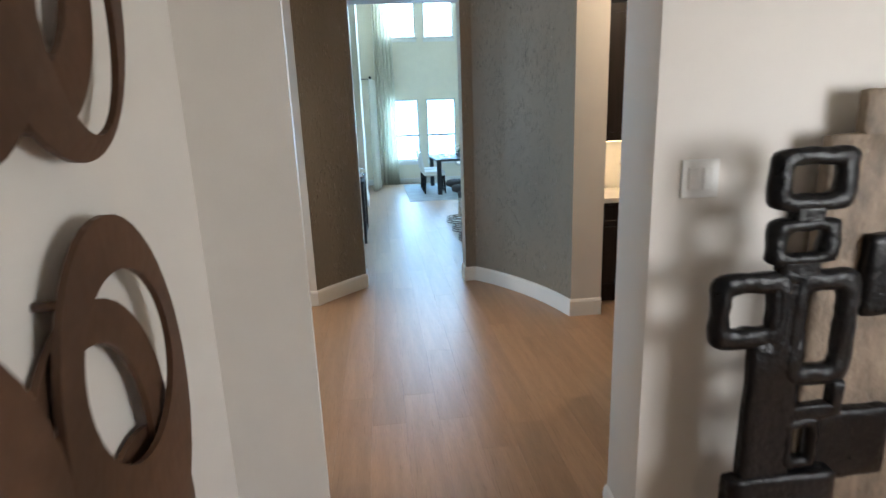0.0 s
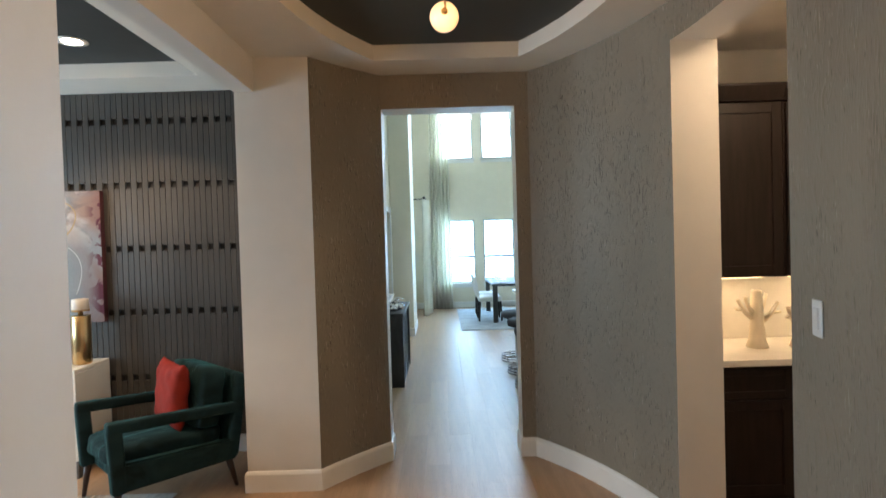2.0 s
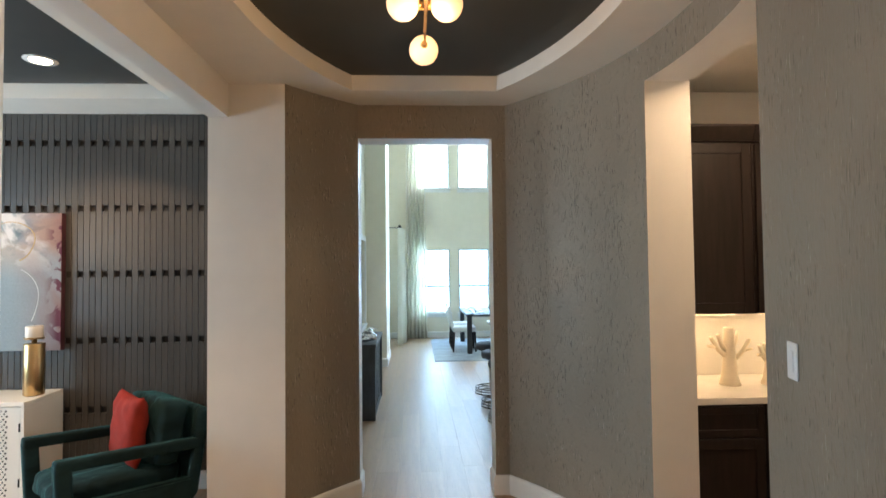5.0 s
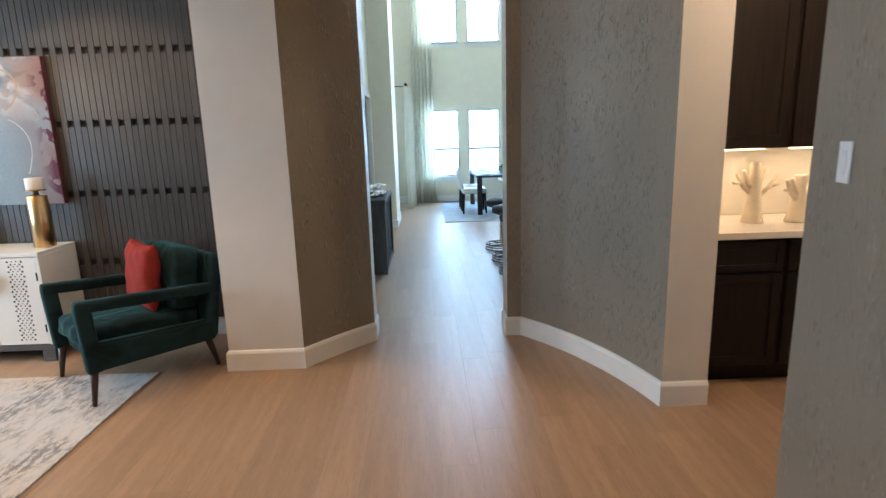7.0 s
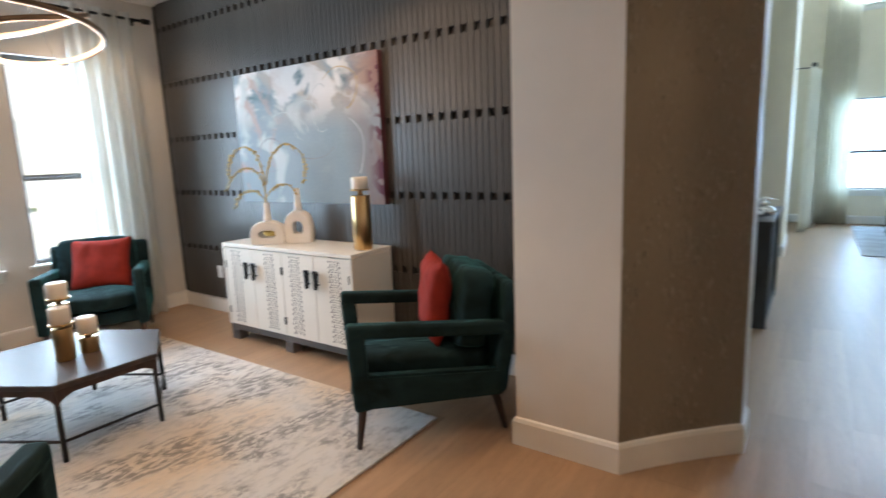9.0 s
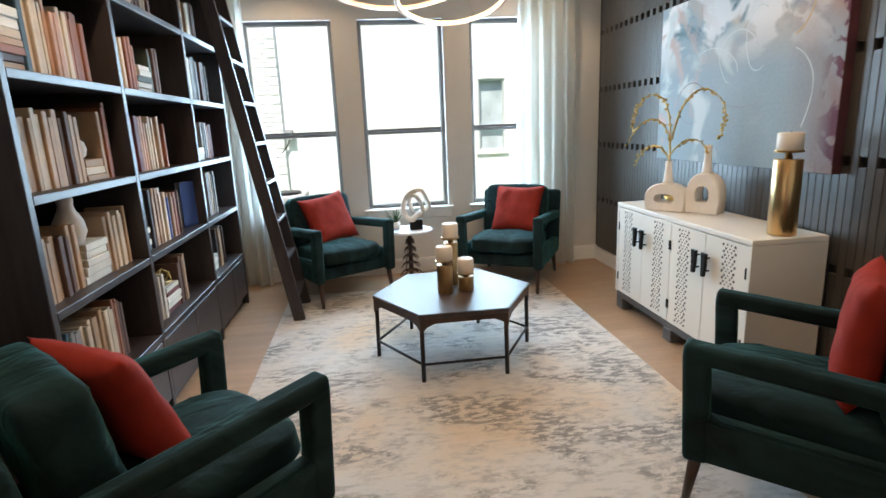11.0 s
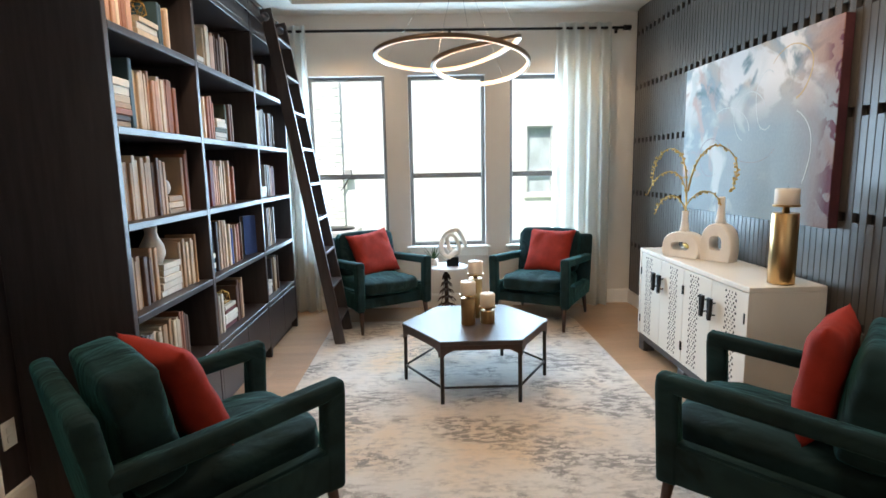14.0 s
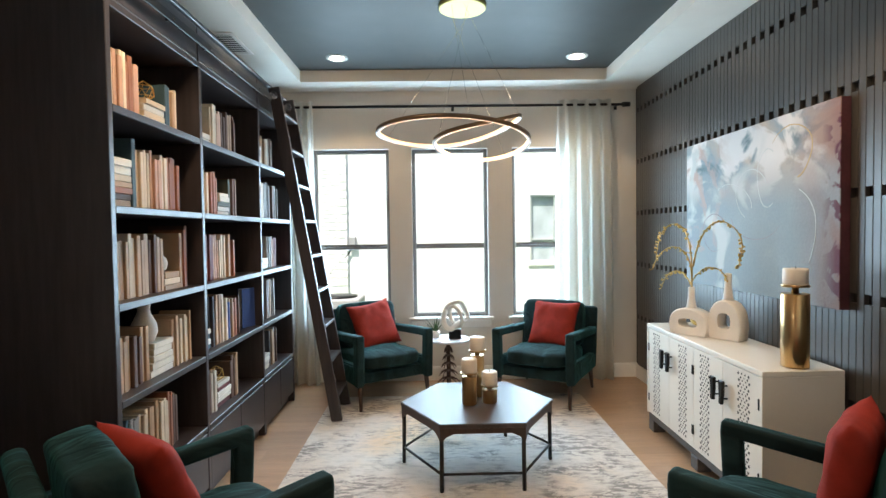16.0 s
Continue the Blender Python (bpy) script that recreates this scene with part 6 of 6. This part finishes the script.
def hammer(bm, verts, amount=0.005):
    """Uneven chisel marks on a carved surface."""
    for v in verts:
        q = v.co * 26
        v.co += Vector((noise.noise(q), noise.noise(q + Vector((9, 0, 0))), noise.noise(q + Vector((0, 9, 0))))) * amount


def frame_ring(bm, x0, x1, z0, z1, wx, wz, y0, y1):
    """A carved rounded square hoop in the xz plane, wx and wz wide at its sides and at its top and foot."""
    cx, cz, n, q, made = (x0 + x1) / 2, (z0 + z1) / 2, 48, [], []
    for k in range(n):
        a = 2 * math.pi * k / n
        c, s = math.cos(a), math.sin(a)
        r = (abs(c) ** 7 + abs(s) ** 7) ** (-1 / 7)
        row = []
        for j in range(10):
            e = 2 * math.pi * j / 10
            ce, se = math.cos(e), math.sin(e)
            f = (abs(ce) ** 4 + abs(se) ** 4) ** -0.25
            u = -0.5 + 0.5 * ce * f
            row.append(bm.verts.new((cx + ((x1 - x0) / 2 + u * wx) * c * r, (y0 + y1) / 2 + (y1 - y0) / 2 * se * f, cz + ((z1 - z0) / 2 + u * wz) * s * r)))
        q.append(row)
        made += row
    for k in range(n):
        for j in range(10):
            bm.faces.new((q[k][j], q[(k + 1) % n][j], q[(k + 1) % n][(j + 1) % 10], q[k][(j + 1) % 10])).smooth = True
    hammer(bm, made)


def carved(bm, x0, x1, y0, y1, z0, z1, power=7.0, mi=0):
    """A carved block with soft corners and uneven faces."""
    sub = bmesh.new()
    bmesh.ops.create_cube(sub, size=2)
    bmesh.ops.subdivide_edges(sub, edges=sub.edges[:], cuts=9, use_grid_fill=True)
    half = Vector(((x1 - x0) / 2, (y1 - y0) / 2, (z1 - z0) / 2))
    soft = min(half) * 0.55
    for v in sub.verts:
        p = Vector((v.co.x * half.x, v.co.y * half.y, v.co.z * half.z))
        core = Vector([max(-(h - soft), min(h - soft, c)) for c, h in zip(p, half)])
        d = p - core
        if d.length > soft:
            p = core + d.normalized() * soft
        v.co = p + Vector(((x0 + x1) / 2, (y0 + y1) / 2, (z0 + z1) / 2))
    hammer(sub, sub.verts, 0.004)
    made = {v: bm.verts.new(v.co) for v in sub.verts}
    for f in sub.faces:
        g = bm.faces.new([made[v] for v in f.verts])
        g.smooth, g.material_index = True, mi
    sub.free()


Y0, Y1 = 1.795, 1.838
tot = thing("totem_sculpture", "black hammered totem sculpture of stacked open squares", "sculpture", pose(0.014, 0, 0))
for d in ((1.252, 1.501, 1.312, 1.483, 0.056, 0.046), (1.263, 1.473, 1.158, 1.291, 0.050, 0.036), (1.113, 1.350, 0.918, 1.143, 0.050, 0.060), (1.340, 1.562, 0.785, 1.140, 0.058, 0.062), (1.372, 1.490, 0.505, 0.676, 0.032, 0.034)):
    bm = bmesh.new()
    frame_ring(bm, *d, Y0, Y1)
    part("open_square", bm, BLACKWOOD, tot)
for name, d in (("neck", (1.325, 1.420, 1.262, 1.335)), ("neck", (1.300, 1.425, 1.100, 1.180)), ("shoulder", (1.285, 1.400, 0.780, 1.135)), ("column", (1.241, 1.405, 0.10, 0.965)), ("hook", (1.380, 1.556, 0.668, 0.718)), ("hook_tip", (1.512, 1.556, 0.690, 0.790))):
    bm = bmesh.new()
    carved(bm, d[0], d[1], Y0 + 0.003, Y1 - 0.003, d[2], d[3])
    part(name, bm, BLACKWOOD, tot)
for name, d in (("foot_block", (1.206, 1.561, Y0 - 0.012, Y1 + 0.012, 0.330, 0.492)), ("plinth", (1.180, 1.600, Y0 - 0.05, Y1 + 0.05, 0.0, 0.12))):
    bm = bmesh.new()
    carved(bm, *d)
    part(name, bm, BLACKWOOD, tot)
pan = thing("carved_panel", "weathered carved wood panel with black blocks, leaning on wall", "sculpture", pose(0, 0, 0))
bm = bmesh.new()
carved(bm, 1.60, 2.00, 1.905, 1.955, 0.0, 1.508)
bmesh.ops.transform(bm, matrix=Matrix.Shear("XZ", 4, (-0.075, 0.0)), verts=bm.verts[:])
for v in bm.verts:
    v.co.x += 0.06
part("board", bm, RAWWOOD, pan)
bm = bmesh.new()
carved(bm, 1.615, 1.90, 1.910, 1.950, 1.48, 1.63)
part("crest", bm, RAWWOOD, pan)
for d in ((1.655, 1.95, 1.868, 1.920, 0.955, 1.213), (1.545, 1.826, 1.868, 1.920, 0.39, 0.642)):
    bm = bmesh.new()
    carved(bm, *d)
    part("block", bm, BLACKWOOD, pan, "black carved block")

# ---- outside ----
fh = thing("far_house", "large pale sunlit house across the garden", "house", pose(2.0, 27.0, -0.3))
bm = bmesh.new()
box(bm, -16, 16, 0, 6, 0, 9.0)
part("wall", bm, STUCCO, fh)
bm = bmesh.new()
prism(bm, [(-16.3, 9.0), (16.3, 9.0), (0, 12.5)], -0.02, 6.3, axis="y")
part("roof", bm, GREYFAB, fh)
structure("pavement", (lambda b: (box(b, -3, 9, 14.6, 19.5, -0.295, -0.2), b)[1])(bmesh.new()), STUCCO, "pale concrete patio slab", "patio")
nb = thing("neighbour_house", "pale stucco neighbouring house in bright sun", "house", pose(-9.2, 4.0, -0.3))
bm = bmesh.new()
for d in ((-12, 1.58, 0, 6.2), (2.05, 14, 0, 6.2), (1.58, 2.05, 0, 1.23), (1.58, 2.05, 2.42, 6.2)):
    box(bm, -0.2, 0.0, d[0], d[1], d[2], d[3])
part("wall", bm, STUCCO, nb)
bm = bmesh.new()
prism(bm, [(-12.3, 6.2), (14.3, 6.2), (14.3, 6.35), (-12.3, 6.35)], -3.0, 0.03, axis="x")
part("roof", bm, GREYFAB, nb)
hw = part("window", (lambda b: ([box(b, -0.08, -0.02, *d) for d in ((1.58, 1.61, 1.23, 2.42), (2.02, 2.05, 1.23, 2.42), (1.61, 2.02, 2.39, 2.42), (1.61, 2.02, 1.23, 1.26), (1.61, 2.02, 1.62, 1.65))], b)[1])(bmesh.new()), PALESASH, nb)
# opaque pane, the sky's reflection painted as a pale blue-grey
boxes("pane", mat("painted_sky_glass", (0.50, 0.56, 0.58), 0.25, var=0.2, scale=3), [(-0.12, -0.09, 1.61, 2.02, 1.26, 2.39)], hw)
part("window_sill", (lambda b: (box(b, -0.0, 0.03, 1.54, 2.09, 1.17, 1.23), b)[1])(bmesh.new()), STUCCO, nb)
bm = bmesh.new()
box(bm, 0.0, 0.09, -1.62, -1.50, 1.55, 1.72, bevel=0.01)
part("meter_box", bm, GREYFAB, nb)
bm = bmesh.new()
tube(bm, stem([(0.03, -1.56, 1.56), (0.03, -1.55, 1.2), (0.05, -1.9, 1.25), (0.03, -2.0, 0.9)]), 0.012, 6)
part("conduit", bm, BLACKMETAL, nb)
pier = thing("brick_chimney", "pale grey brick wing of the house next door", "wall", pose(-9.17, 1.15, -0.3))
bk = bmesh.new()
box(bk, -0.095, 0.095, -0.045, 0.045, -0.029, 0.029)
bme = bpy.data.meshes.new("brick")
bk.to_mesh(bme)
bk.free()
bme.materials.append(BRICK)
boxes("core", STUCCO, [(-0.028, 0.021, -0.6, 1.2, 0, 3.6)], pier)
for r_ in range(34):
    for c_ in range(6):
        ob = new("brick", bme)
        ob.parent = pier
        ob.matrix_basis = pose(-0.015, 1.1 - c_ * 0.203 - (0.1 if r_ % 2 else 0), 0.9 + r_ * 0.07, 0, 0, 90)
ac = thing("air_conditioner", "grey outdoor air conditioning unit on a slab", "air conditioner", pose(-7.6, 2.45, -0.3))
bm = bmesh.new()
box(bm, -0.35, 0.35, -0.35, 0.35, 0.08, 0.85, bevel=0.03)
part("housing", bm, GREYFAB, ac)
boxes("slab", STUCCO, [(-0.45, 0.45, -0.45, 0.45, -0.02, 0.079)], ac)
for k in range(9):
    boxes("louvre", DARKHOLE, [(0.351, 0.357, -0.3, 0.3, 0.14 + 0.07 * k, 0.155 + 0.07 * k)], ac)
bm = bmesh.new()
lathe(bm, [(0.05, 0.851), (0.28, 0.851), (0.28, 0.875), (0.05, 0.875)], seg=24)
part("fan_grille", bm, BLACKMETAL, ac)
# ---- slats of the accent wall ----
PITCH, SF = 0.0905, 0.025
ROWS_Z = [0.62, 1.142, 1.647, 2.15, 2.652]
slat_mesh = {}


def slat(x, z0, z1):
    key = round(z1 - z0, 3)
    if key not in slat_mesh:
        b = bmesh.new()
        w = 0.0215
        prism(b, [(-w, 0.0), (-w, -SF + 0.002), (-w + 0.002, -SF), (w - 0.002, -SF), (w, -SF + 0.002), (w, 0.0)], 0, z1 - z0)
        me = bpy.data.meshes.new("slat")
        b.to_mesh(me)
        b.free()
        me.materials.append(SLAT)
        slat_mesh[key] = me
    ob = new("slat", slat_mesh[key])
    ob.location = (x, NORTH - 0.0005, z0)
    ob.parent = WALL_SLAT


for k in range(45):
    x = -1.237 + 0.022 + (k - 41) * PITCH
    if WEST + 0.02 < x < -0.93:
        slat(x + 0.0452, BB + 0.004, CEIL - 0.002)
        zs = [BB + 0.004 - 0.024] + ROWS_Z + [CEIL - 0.002 + 0.024]
        for a, b in zip(zs, zs[1:]):
            slat(x, a + 0.024, b - 0.024)
# ---- floor planks ----
PW = 0.181
rng = random.Random(7)
plank_mesh = {}


def plank(x, y0, length):
    key = round(length, 2)
    if key not in plank_mesh:
        b = bmesh.new()
        w, e = PW / 2 - 0.0002, 0.0005
        prism(b, [(-w, -0.012), (w, -0.012), (w, -e), (w - e, 0), (-w + e, 0), (-w, -e)], 0.0004, length - 0.0004, axis="y")
        me = bpy.data.meshes.new("plank")
        b.to_mesh(me)
        b.free()
        me.materials.append(OAK)
        plank_mesh[key] = me
    ob = new("plank", plank_mesh[key])
    ob.location = (x, y0, 0)
    ob.parent = FLOOR
    return ob


LENGTHS = (0.9, 1.5, 1.9, 2.1, 2.3)


def lay(x0, x1, y0, y1):
    k0, k1 = math.ceil((x0 - 0.007) / PW), math.floor((x1 - 0.007) / PW)
    for k in range(k0, k1 + 1):
        y, cut = y0, rng.choice((0.0, 0.2, 0.4, 0.6))
        while y < y1 - 0.02:
            ln = min(rng.choice(LENGTHS) - cut, y1 - y)
            plank(0.007 + k * PW, y, round(ln, 2))
            y += round(ln, 2)
            cut = 0.0


lay(-5.1, -0.3, 2.0, 5.9)
lay(-0.3, 2.0, -2.6, 14.3)
lay(2.0, 4.3, 3.4, 5.2)
lay(2.0, 4.3, 6.0, 14.3)
lay(2.0, 3.0, -2.6, 1.9)
